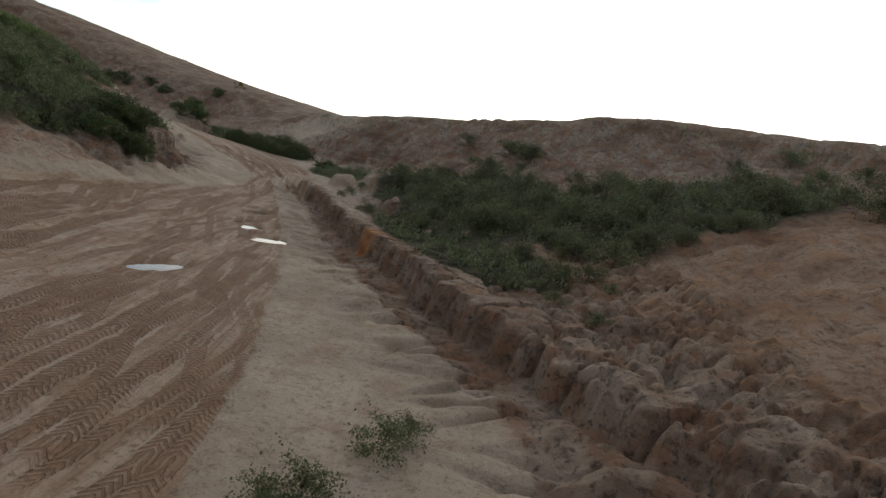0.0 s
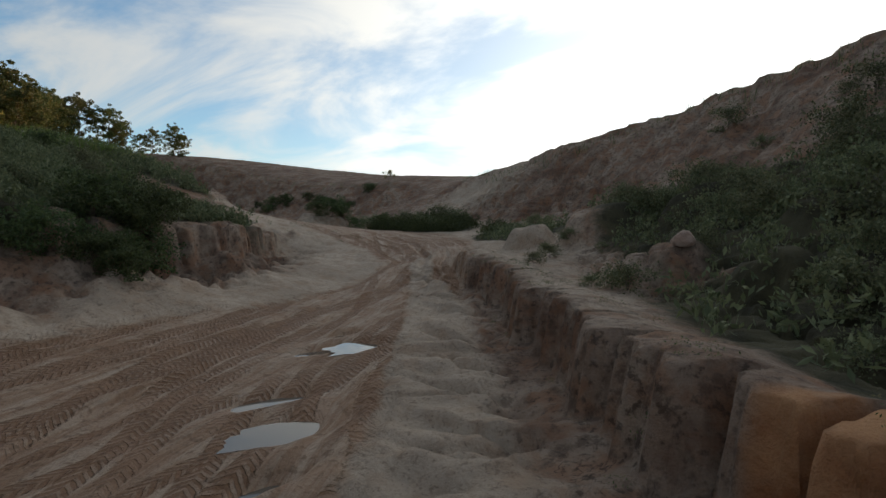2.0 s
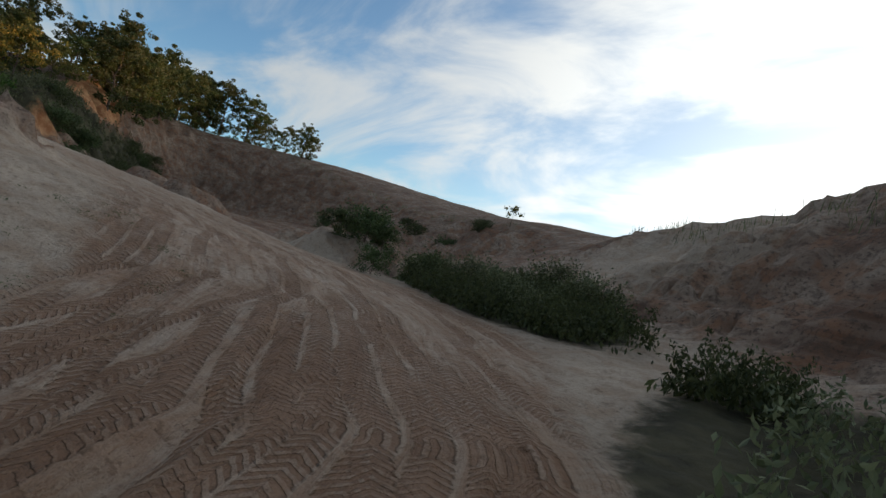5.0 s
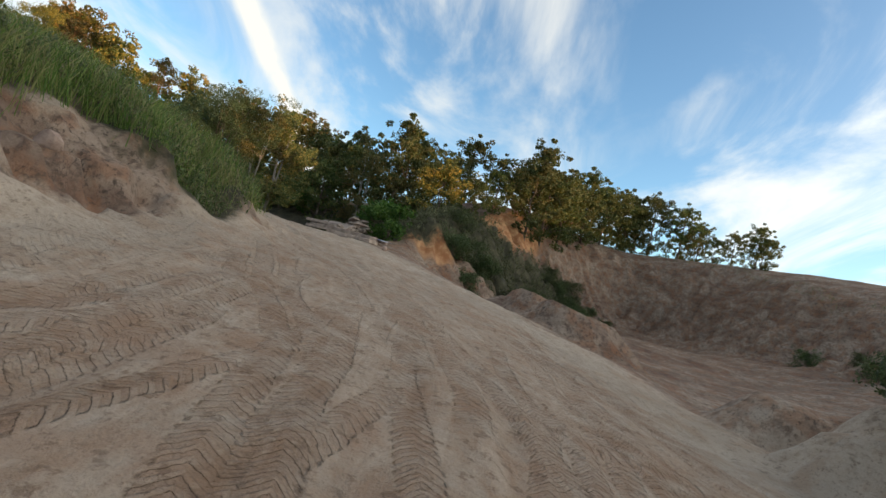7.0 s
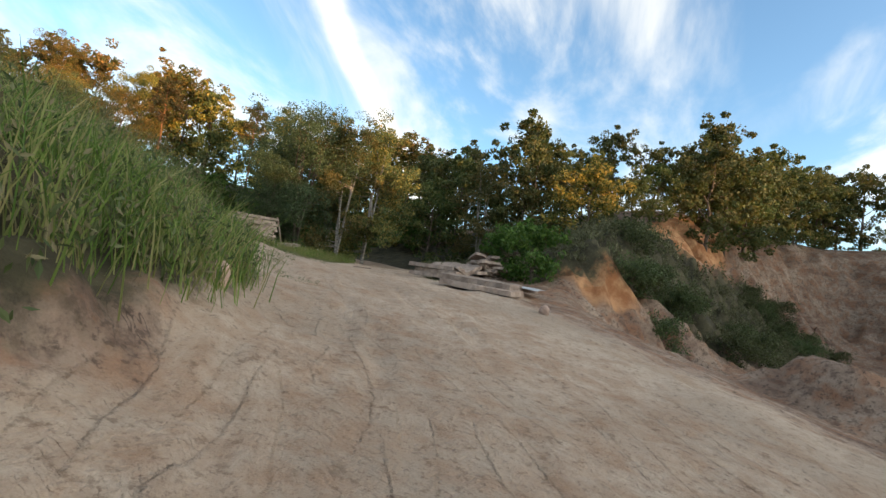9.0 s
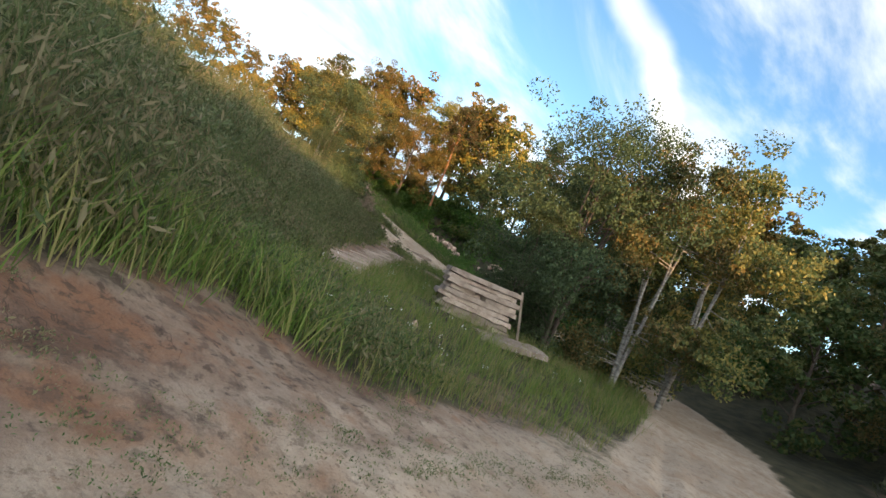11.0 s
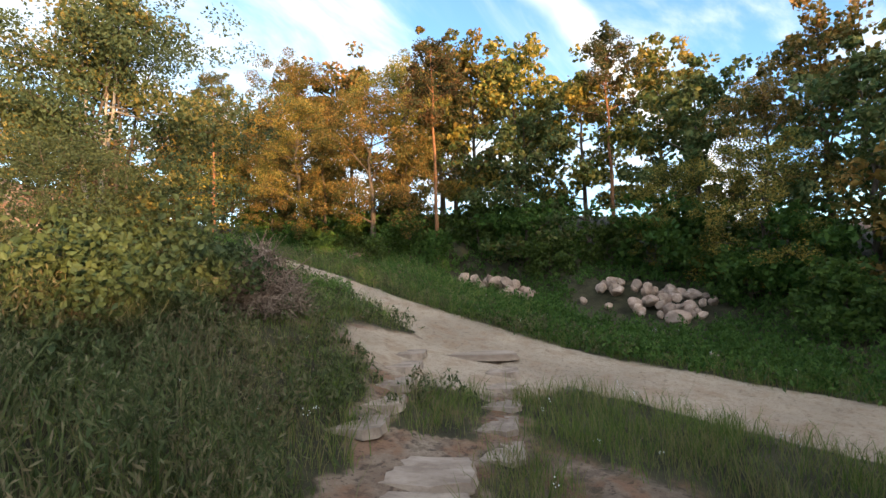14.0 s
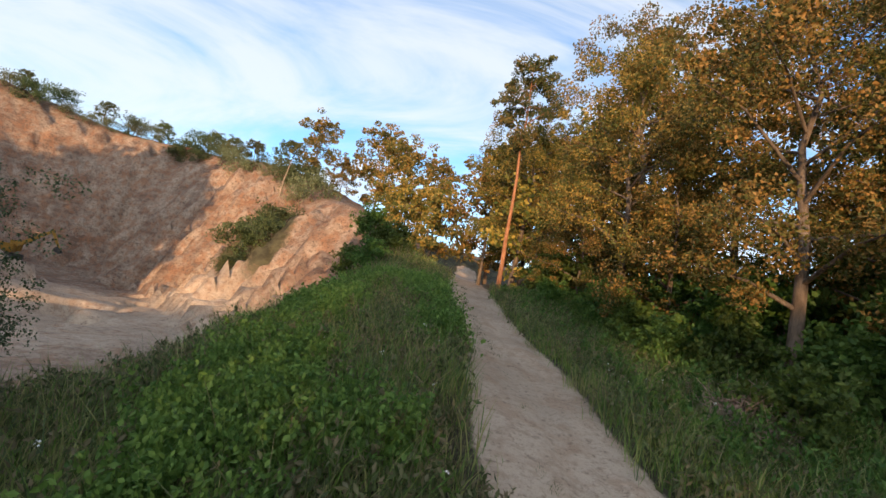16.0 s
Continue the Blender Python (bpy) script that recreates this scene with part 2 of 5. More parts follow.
def leaf_material(name, dark, light, turned=None):
    def build(k):
        isle = k["add"]("ShaderNodeNewGeometry").outputs["Random Per Island"]
        who = k["add"]("ShaderNodeObjectInfo").outputs["Random"]
        col = k["mix"](isle, dark, light)
        if turned:
            col = k["mix"](k["ramp"](k["calc"]("ADD", k["calc"]("MULTIPLY", isle, 0.5), k["calc"]("MULTIPLY", k["noise"](0.5, 2), 0.8)), 0.55, 0.9), col, turned)
        hue = k["add"]("ShaderNodeHueSaturation")
        k["wire"](k["ramp"](who, 0, 1, 0.475, 0.515), hue.inputs["Hue"])
        k["wire"](k["ramp"](who, 0, 1, 0.8, 1.15), hue.inputs["Value"])
        k["wire"](col, hue.inputs["Color"])
        k["wire"](hue.outputs[0], k["bsdf"].inputs["Base Color"])
        k["bsdf"].inputs["Roughness"].default_value = 0.6
        k["bsdf"].inputs["Specular IOR Level"].default_value = 0.3
        through_leaf = k["add"]("ShaderNodeBsdfTranslucent")
        k["wire"](hue.outputs[0], through_leaf.inputs[0])
        both = k["add"]("ShaderNodeMixShader")
        both.inputs[0].default_value = 0.35
        out = [n for n in k["bsdf"].id_data.nodes if n.type == "OUTPUT_MATERIAL"][0]
        k["links"].new(k["bsdf"].outputs[0], both.inputs[1])
        k["links"].new(through_leaf.outputs[0], both.inputs[2])
        k["links"].new(both.outputs[0], out.inputs[0])
    return material(name, build)


M_OAK = leaf_material("oak_leaves", (0.065, 0.085, 0.018), (0.20, 0.18, 0.04), (0.38, 0.25, 0.055))
M_LEAFY = leaf_material("wood_leaves", (0.045, 0.07, 0.02), (0.12, 0.15, 0.045), (0.14, 0.13, 0.04))
M_BIRCH = leaf_material("birch_leaves", (0.065, 0.095, 0.03), (0.17, 0.19, 0.07), (0.30, 0.24, 0.07))
M_WILLOW = leaf_material("willow_leaves", (0.035, 0.055, 0.021), (0.11, 0.14, 0.06))
M_SCRUB = leaf_material("scrub_leaves", (0.085, 0.10, 0.048), (0.21, 0.22, 0.11))
M_GREEN = leaf_material("green_leaves", (0.035, 0.075, 0.012), (0.11, 0.17, 0.03))
M_DARKBUSH = leaf_material("bush_leaves", (0.04, 0.06, 0.022), (0.11, 0.14, 0.05))
M_PINE = leaf_material("pine_needles", (0.035, 0.055, 0.018), (0.11, 0.11, 0.035), (0.19, 0.12, 0.04))
M_NETTLE = leaf_material("nettle_leaves", (0.055, 0.11, 0.018), (0.17, 0.25, 0.05))
M_GRASS = leaf_material("grass_blades", (0.075, 0.14, 0.022), (0.22, 0.30, 0.06), (0.27, 0.24, 0.10))
M_WEED = leaf_material("weed_leaves", (0.055, 0.085, 0.026), (0.15, 0.19, 0.07), (0.22, 0.19, 0.10))


def plain_build(dark, light, scale=3.0, rough=0.9, bump=0.4, stretch=(1, 1, 1), vary=0.0):
    def build(k):
        pos = k["add"]("ShaderNodeTexCoord").outputs["Object"]
        m = k["add"]("ShaderNodeMapping")
        m.inputs["Scale"].default_value = stretch
        k["links"].new(pos, m.inputs[0])
        who = k["add"]("ShaderNodeObjectInfo").outputs["Random"]
        shift = k["add"]("ShaderNodeCombineXYZ")
        k["wire"](k["calc"]("MULTIPLY", who, 37.0), shift.inputs[0])
        k["links"].new(shift.outputs[0], m.inputs["Location"])
        a, b = k["noise"](scale, 6, 0.65, m.outputs[0]), k["noise"](scale * 9, 4, 0.7, m.outputs[0])
        col = k["mix"](k["ramp"](a, 0.3, 0.7), dark, light)
        col = k["mix"](k["calc"]("MULTIPLY", k["ramp"](b, 0.5, 0.75), 0.4), col, k["mix"](1.0, col, (0.45, 0.43, 0.4), "MULTIPLY"))
        if vary:
            hue = k["add"]("ShaderNodeHueSaturation")
            k["wire"](k["ramp"](who, 0, 1, 1 - vary, 1 + vary), hue.inputs["Value"])
            k["wire"](col, hue.inputs["Color"])
            col = hue.outputs[0]
        k["wire"](col, k["bsdf"].inputs["Base Color"])
        k["bsdf"].inputs["Roughness"].default_value = rough
        k["bsdf"].inputs["Specular IOR Level"].default_value = 0.3
        k["wire"](k["bump"](k["calc"]("ADD", a, k["calc"]("MULTIPLY", b, 0.5)), bump, 0.05), k["bsdf"].inputs["Normal"])
    return build


M_BARK = material("bark", plain_build((0.07, 0.05, 0.035), (0.17, 0.13, 0.10), 6, stretch=(1, 1, 0.25), bump=0.8))
M_PINEBARK = material("pine_bark", plain_build((0.20, 0.085, 0.04), (0.36, 0.17, 0.085), 7, stretch=(1, 1, 0.4), bump=0.8))
M_BIRCHBARK = material("birch_bark", plain_build((0.16, 0.13, 0.10), (0.42, 0.38, 0.33), 4, stretch=(1, 1, 3)))
M_CONCRETE = material("old_concrete", plain_build((0.23, 0.17, 0.13), (0.42, 0.33, 0.265), 2.2, bump=0.6, vary=0.16))
M_STONE = material("field_stone", plain_build((0.32, 0.215, 0.16), (0.52, 0.38, 0.30), 2.5, bump=0.5, vary=0.25))
M_TIMBER = material("weathered_timber", plain_build((0.20, 0.15, 0.11), (0.36, 0.28, 0.21), 8, stretch=(1, 1, 0.2), bump=0.6))
M_ROOT = material("dry_roots", plain_build((0.10, 0.062, 0.046), (0.40, 0.30, 0.235), 9, bump=0.7))
M_YELLOW = material("yellow_paint", plain_build((0.26, 0.14, 0.02), (0.36, 0.20, 0.03), 4, 0.55, 0.1))
M_STEEL = material("dark_steel", plain_build((0.03, 0.03, 0.03), (0.09, 0.08, 0.07), 5, 0.6, 0.2))
M_TILES = material("red_roof_tiles", plain_build((0.22, 0.07, 0.04), (0.34, 0.12, 0.07), 6, 0.8, 0.3))
M_PLASTER = material("plaster", plain_build((0.45, 0.41, 0.36), (0.56, 0.52, 0.46), 3, 0.9, 0.1))


def water_build(k):
    k["bsdf"].inputs["Base Color"].default_value = (0.12, 0.10, 0.08, 1)
    k["bsdf"].inputs["Roughness"].default_value = 0.03
    k["bsdf"].inputs["Specular IOR Level"].default_value = 0.6
    k["wire"](k["bump"](k["noise"](3, 3), 0.03, 0.02), k["bsdf"].inputs["Normal"])


def muddy_build(k):
    k["wire"](k["mix"](k["noise"](0.8, 4), (0.26, 0.17, 0.10), (0.34, 0.24, 0.16)), k["bsdf"].inputs["Base Color"])
    k["bsdf"].inputs["Roughness"].default_value = 0.12


M_WATER = material("puddle_water", water_build)
M_POND = material("muddy_water", muddy_build)

# ---- shape of the ground ----
TRACK = [(-7, -40, -.8), (-7, -10, -.8), (-7.2, 5, -.7), (-9, 15, -.65), (-11, 25, -.45), (-12, 31, -.15), (-12.7, 35, .25), (-14.2, 39.5, .8), (-17.2, 44.2, 1.5), (-21.5, 48, 2.0),
         (-27, 50.2, 2.4), (-34, 51, 2.85), (-42, 49.5, 3.55), (-50, 46.2, 4.4), (-56, 43, 5.0), (-62, 40.3, 5.2), (-70, 37.5, 5.4), (-79, 34, 5.6),
         (-85, 27, 6.0), (-86.5, 19, 6.6), (-86.5, 12, 7.2), (-86, 5, 8.5), (-85.4, -1, 10.3), (-85.8, -7, 11.4), (-86, -15, 12.7), (-88, -30, 14.5), (-92, -60, 17)]
SLABWAY = [(-60, 31.8, 5.9), (-64, 27.5, 6.2), (-69, 22.4, 6.4), (-73.5, 17.9, 6.7), (-78.2, 13.7, 6.95), (-85, 8.3, 7.75)]
BANK_TOP = [(7, 0, 1.2), (5, 6, .9), (3.2, 9.5, .7), (1, 13, .7), (-1.5, 18.3, .65), (-4.1, 22.2, .6), (-6.6, 27, .6), (-9.1, 32.5, .7), (-11.5, 36, 1.2), (-14, 41, 1.7)]
BANK_FOOT = [(5.6, -1, .3), (3.9, 5, .15), (2.1, 8.6, .1), (-.1, 12.3, .1), (-2.5, 17.7, .1), (-5.1, 21.7, .1), (-7.6, 26.6, .15), (-10, 32.2, .3), (-12.3, 36.2, .6), (-15, 41.4, 1.2)]
EAST_SIDE = [
    [(2, -30, -.5), (2, -10, -.45), (1.1, 3, -.45), (-.6, 10, -.4), (-3.2, 17.6, -.35), (-6, 24.2, -.25), (-9.4, 31.6, 0), (-13.2, 39, .7)],
    [(10, -4, 2.4), (8.5, 7, 2.4), (5.5, 14, 1.8), (2, 20, 1.4), (-2, 27, 1.2), (-6, 34, 1.25), (-10, 42, 1.9)],
    [(20, -20, 6), (17, 8, 6), (12, 20, 5.5), (7, 28, 5.2), (2, 36, 5.2), (-3, 45, 5), (-9, 53, 4.2), (-17, 58, 3.2)],
    [(30, 12, 11), (21, 30, 10.6), (12, 36, 9.8), (6.5, 39.5, 9.4), (0, 49, 8.8), (-5.5, 55.5, 8.3), (-12.5, 58.5, 7), (-22, 68, 6)],
    [(32, 12, 13), (22.5, 31.5, 12.8), (13, 37.6, 12.4), (7.3, 41, 11.7), (1, 50.5, 11.0), (-5, 57.3, 10.6), (-12.8, 60.2, 8.9), (-26, 74, 8.4)],
    [(60, 20, 14.5), (40, 50, 13.5), (15, 70, 12), (-5, 90, 11)]]
NORTH_PIT = [
    [(-43, 85, 9.4), (-60, 92, 9.3), (-82, 96, 11.8), (-108, 97, 16.5), (-126, 86, 17.6), (-112, 71, 16.2), (-91, 58.6, 13.3), (-79, 52.5, 11), (-68.5, 49.2, 9.6)],
    [(-40, 76, 4.2), (-60, 83, 4.2), (-80, 87, 4.6), (-99, 87, 4.5), (-108, 80, 4.4), (-100, 72, 4.4), (-86, 63, 4), (-75, 58, 3.4), (-66, 53, 3.4)],
    [(-24, 60, 3.2), (-33, 62, 1.8), (-45, 62, 1.8), (-57, 62, 1.7), (-70, 66, 2.2), (-85, 74, 3)],
    [(-27, 55.6, 2.0), (-36, 57, 2.1), (-45, 54.8, 3.0), (-53, 51.5, 3.9), (-58.5, 48, 4.7)],
    [(-60, 46.8, 4.9), (-66, 44.8, 5.5), (-73, 41.5, 5.6)],
    [(-69, 47, 6.8), (-77, 45, 6.6), (-86, 40, 6.8)],
    [(-86, 52, 10.4), (-95, 40, 9.6), (-98, 28, 9)],
    [(-20, 150, 11.5), (-50, 150, 12), (-80, 150, 15), (-130, 130, 18), (-170, 80, 17), (-140, 40, 13)]]
INNER_HILL = [
    [(-16, -30, -.3), (-15, -5, -.2), (-14.5, 12, -.1), (-15.8, 24, 0), (-17.3, 29.6, 0), (-20.3, 36, .25), (-24, 41, .9)],
    [(-22.5, -5, 2.4), (-21.3, 8, 2.4), (-20.3, 18, 2.3), (-19.3, 26, 2.1), (-18.9, 31, 2.0), (-21.5, 37, 1.95), (-24.8, 42, 1.9)],
    [(-38, -15, 8.5), (-34, 3, 7.4), (-32, 16, 6.6), (-31.5, 27, 5.8), (-33, 35, 5)],
    [(-28, 46.2, 2.6), (-33, 45.3, 3.0), (-37, 44.9, 3.4), (-41, 44.6, 3.85), (-44.5, 45.0, 3.95), (-48, 44.0, 4.2), (-52, 41.5, 4.7)],
    [(-33.5, 43.8, 4.5), (-37.5, 43.5, 5.5), (-40.8, 43.1, 6.0), (-44.5, 43.2, 5.6), (-48, 42.2, 5.2), (-51.5, 40.2, 5.3)],
    [(-35, 40.5, 6.0), (-43, 38.5, 7.3), (-49, 36.3, 7.5), (-54, 35.0, 7.0), (-56.6, 35.8, 6.1)],
    [(-67.6, 28, 6.2), (-69, 29.2, 6.1), (-70.2, 30.4, 5.95)], [(-68.6, 27.2, 6.2), (-70.2, 28.6, 6.1), (-71.4, 29.6, 5.95)],
    [(-57.5, 37, 5.6), (-60, 34.8, 5.7), (-62, 30, 6), (-66.8, 23, 6.3), (-71.5, 18, 6.7), (-77.5, 12.4, 7.1), (-82, 8, 8)],
    [(-57, 27, 9.0), (-62, 20, 9.3), (-68, 13.5, 9.7), (-73, 7, 9.3), (-78, 2, 9.6)],
    [(-78.9, 7.6, 9.1), (-77, 8.8, 8.9)],
    [(-82.2, -1, 10.7), (-82.2, -7, 11.9), (-82, -15, 13.3), (-82, -23, 15.5), (-83, -34, 17)],
    [(-46, 20, 7.6), (-54, 10, 8.2)]]
INNER_LIP = [(-24.6, 41.2), (-22.3, 37.2), (-19.9, 33), (-19.1, 30), (-19.3, 26), (-20.3, 20)]
PUDDLES = [(-9.7, 26.9, .6, .55), (-10.5, 26.4, .5, .25), (-8.2, 22.9, .6, .5), (-6.4, 21.2, .9, .55), (-7.6, 21.5, .5, .3), (-9.3, 23.7, .6, .3), (-7.3, 13.9, .95, .5), (-10.9, 27.8, .35, .25)]
EAST_PIT = [
    [(-78.2, -2, 9.6), (-77.4, -8, 9.3), (-75, -13, 8.9), (-70, -18, 8.4), (-64, -27, 7.5), (-62.5, -36, 7.8), (-57, -43, 8.2), (-47, -49, 9.4)],
    [(-64, 2, 9.4), (-61, -10, 8.6), (-54, -22, 8.2), (-47, -32, 9.4)],
    [(-52, -36, 12.6), (-46, -41, 13.6), (-40, -44, 14)],
    [(-77, -23.5, 11.6), (-73.5, -30, 11.2), (-69.5, -36.5, 12), (-64.5, -43.5, 11), (-57, -51, 10.8), (-50, -58, 11.5), (-37, -55, 13.5), (-29, -44, 14)],
    [(-80.6, -23.4, 15.8), (-78.5, -33, 19.3), (-73.8, -45.5, 21), (-66.5, -53.5, 24.3), (-58, -62, 26.4), (-52, -67, 27.6), (-40, -68, 28.6), (-31, -62, 30.2), (-22, -48, 30)],
    [(-92, -66, 21.5), (-62, -84, 27.5), (-20, -82, 30), (2, -58, 27)]]
WEST_WOOD = [
    [(-90.5, 30, 6.6), (-91.5, 19, 6.8), (-91.5, 11, 7.3), (-91, 5, 8.8), (-90, -2, 10.6), (-90, -9, 11.8), (-90.5, -18, 13.4), (-92, -32, 15.2)],
    [(-99, 24, 9.2), (-100, 14, 9.6), (-99.5, 6, 10.4), (-98, -3, 13), (-98, -13, 15.2), (-99, -26, 17), (-102, -50, 19)],
    [(-96.5, 14, 7.6), (-96.4, 9, 8.2), (-96.4, 4, 8.7), (-96.2, 0, 9.2)],
    [(-125, 20, 13), (-125, -10, 17), (-125, -50, 21)]]
FAR = [[(-260, -200, 20), (0, -220, 20), (250, -200, 14), (260, 60, 14), (200, 260, 12), (-60, 280, 11), (-280, 240, 12), (-290, 0, 15)]]


def dense(line, step=3.0):
    out = []
    for a, b in zip(line, line[1:]):
        n = max(1, int(math.dist(a, b) / step))
        out += [tuple(a[i] + (b[i] - a[i]) * j / n for i in range(3)) for j in range(n)]
    return out + [line[-1]]


def rounded(line, step=1.2):
    """The same line as a smooth curve through its points."""
    out, n = [], len(line)
    for i in range(n - 1):
        p0, p1, p2, p3 = (np.array(line[min(max(k, 0), n - 1)], float) for k in (i - 1, i, i + 1, i + 2))
        m = max(1, int(np.hypot(*(p2 - p1)[:2]) / step))
        for j in range(m):
            u = j / m
            out.append(tuple(0.5 * (2 * p1 + (p2 - p0) * u + (2 * p0 - 5 * p1 + 4 * p2 - p3) * u ** 2 + (3 * p1 - p0 - 3 * p2 + p3) * u ** 3)))
    return out + [tuple(float(v) for v in line[-1])]


def hashed(ix, iy, seed):
    h = (ix.astype(np.int64) * 374761393 + iy.astype(np.int64) * 668265263 + seed * 974711) & 0x7FFFFFFF
    h = ((h ^ (h >> 13)) * 1274126177) & 0x7FFFFFFF
    return ((h ^ (h >> 16)) & 0xFFFF) / 65535.0


def vnoise(x, y, seed=0):
    ix, iy = np.floor(x), np.floor(y)
    fx, fy = x - ix, y - iy
    fx, fy = fx * fx * (3 - 2 * fx), fy * fy * (3 - 2 * fy)
    a, b = hashed(ix, iy, seed), hashed(ix + 1, iy, seed)
    c, d = hashed(ix, iy + 1, seed), hashed(ix + 1, iy + 1, seed)
    return (a + (b - a) * fx) * (1 - fy) + (c + (d - c) * fx) * fy


def fbm(x, y, octaves=4, seed=0):
    total, amp, norm = 0.0, 1.0, 0.0
    for o in range(octaves):
        total, norm = total + amp * (vnoise(x * 2 ** o, y * 2 ** o, seed + o) - 0.5), norm + amp
        amp *= 0.5
    return total / norm


def along(line, x, y):
    """Distance along a line, offset to its right-hand side and distance from it."""
    best, s, off, run = np.full(x.shape, 1e9), np.zeros(x.shape), np.zeros(x.shape), 0.0
    for a, b in zip(line, line[1:]):
        dx, dy = b[0] - a[0], b[1] - a[1]
        size = math.hypot(dx, dy)
        u = np.clip(((x - a[0]) * dx + (y - a[1]) * dy) / size ** 2, 0, 1)
        gap = np.hypot(x - a[0] - u * dx, y - a[1] - u * dy)
        side = ((x - a[0]) * dy - (y - a[1]) * dx) / size
        closer = gap < best
        best, s, off = np.where(closer, gap, best), np.where(closer, run + u * size, s), np.where(closer, np.sign(side) * gap, off)
        run += size
    return s, off, best


def ease(v, lo, hi):
    u = np.clip((v - lo) / (hi - lo), 0, 1)
    return u * u * (3 - 2 * u)


TRACK_CURVE, SLAB_CURVE, LIP_CURVE, INNER_CURVE = rounded(TRACK, 3.0), rounded(SLABWAY, 2.0), rounded(BANK_TOP, 1.5), rounded(INNER_LIP, 1.5)
KNOTS = []
for line in [TRACK_CURVE[::2], SLAB_CURVE] + EAST_SIDE + NORTH_PIT + INNER_HILL + EAST_PIT + WEST_WOOD:
    KNOTS += dense(line)
for line in (BANK_TOP, BANK_FOOT):
    KNOTS += dense(line, 2.0)
for line in FAR:
    KNOTS += dense(line, 40)
KNOTS = np.array(KNOTS)
gaps = np.hypot(KNOTS[:, None, 0] - KNOTS[None, :, 0], KNOTS[:, None, 1] - KNOTS[None, :, 1])
size = len(KNOTS)
system = np.zeros((size + 3, size + 3))
system[:size, :size] = gaps - 1.2 * np.eye(size)
system[:size, size:] = np.c_[np.ones(size), KNOTS[:, :2]]
system[size:, :size] = system[:size, size:].T
WEIGHTS = np.linalg.solve(system, np.r_[KNOTS[:, 2], 0, 0, 0])

RUTS = [(-3.0, .24), (-2.45, .2), (-2.0, .26), (-1.45, .2), (-1.0, .22), (-.5, .26), (0, .2), (.45, .22), (1.0, .26), (1.5, .2), (2.05, .24), (2.6, .2)]


def smooth_height(x, y):
    """Height of the bare landform and how steep it is."""
    z, steep = np.empty(x.shape), np.empty(x.shape)
    for i in range(0, len(x), 20000):
        px, py = x[i:i + 20000], y[i:i + 20000]
        dx, dy = px[:, None] - KNOTS[None, :, 0], py[:, None] - KNOTS[None, :, 1]
        d = np.sqrt(dx * dx + dy * dy) + 1e-6
        z[i:i + 20000] = d @ WEIGHTS[:size] + WEIGHTS[size] + WEIGHTS[size + 1] * px + WEIGHTS[size + 2] * py
        w = WEIGHTS[:size][None, :] / d
        steep[i:i + 20000] = np.hypot((w * dx).sum(1) + WEIGHTS[size + 1], (w * dy).sum(1) + WEIGHTS[size + 2])
    return z, steep


def road_half(s):
    """Half the width of the worn track: broad on the pit floor, narrow on the climb through the wood."""
    return np.interp(s, [0, 45, 55, 65, 71, 75.5, 80, 86, 91, 97, 112, 125, 140, 160, 172, 182, 190], [6.6, 6.4, 6.0, 3.8, 2.3, 1.8, 1.8, 2.8, 4.0, 4.4, 4.2, 3.0, 2.2, 2.0, 2.1, 1.9, 1.3])


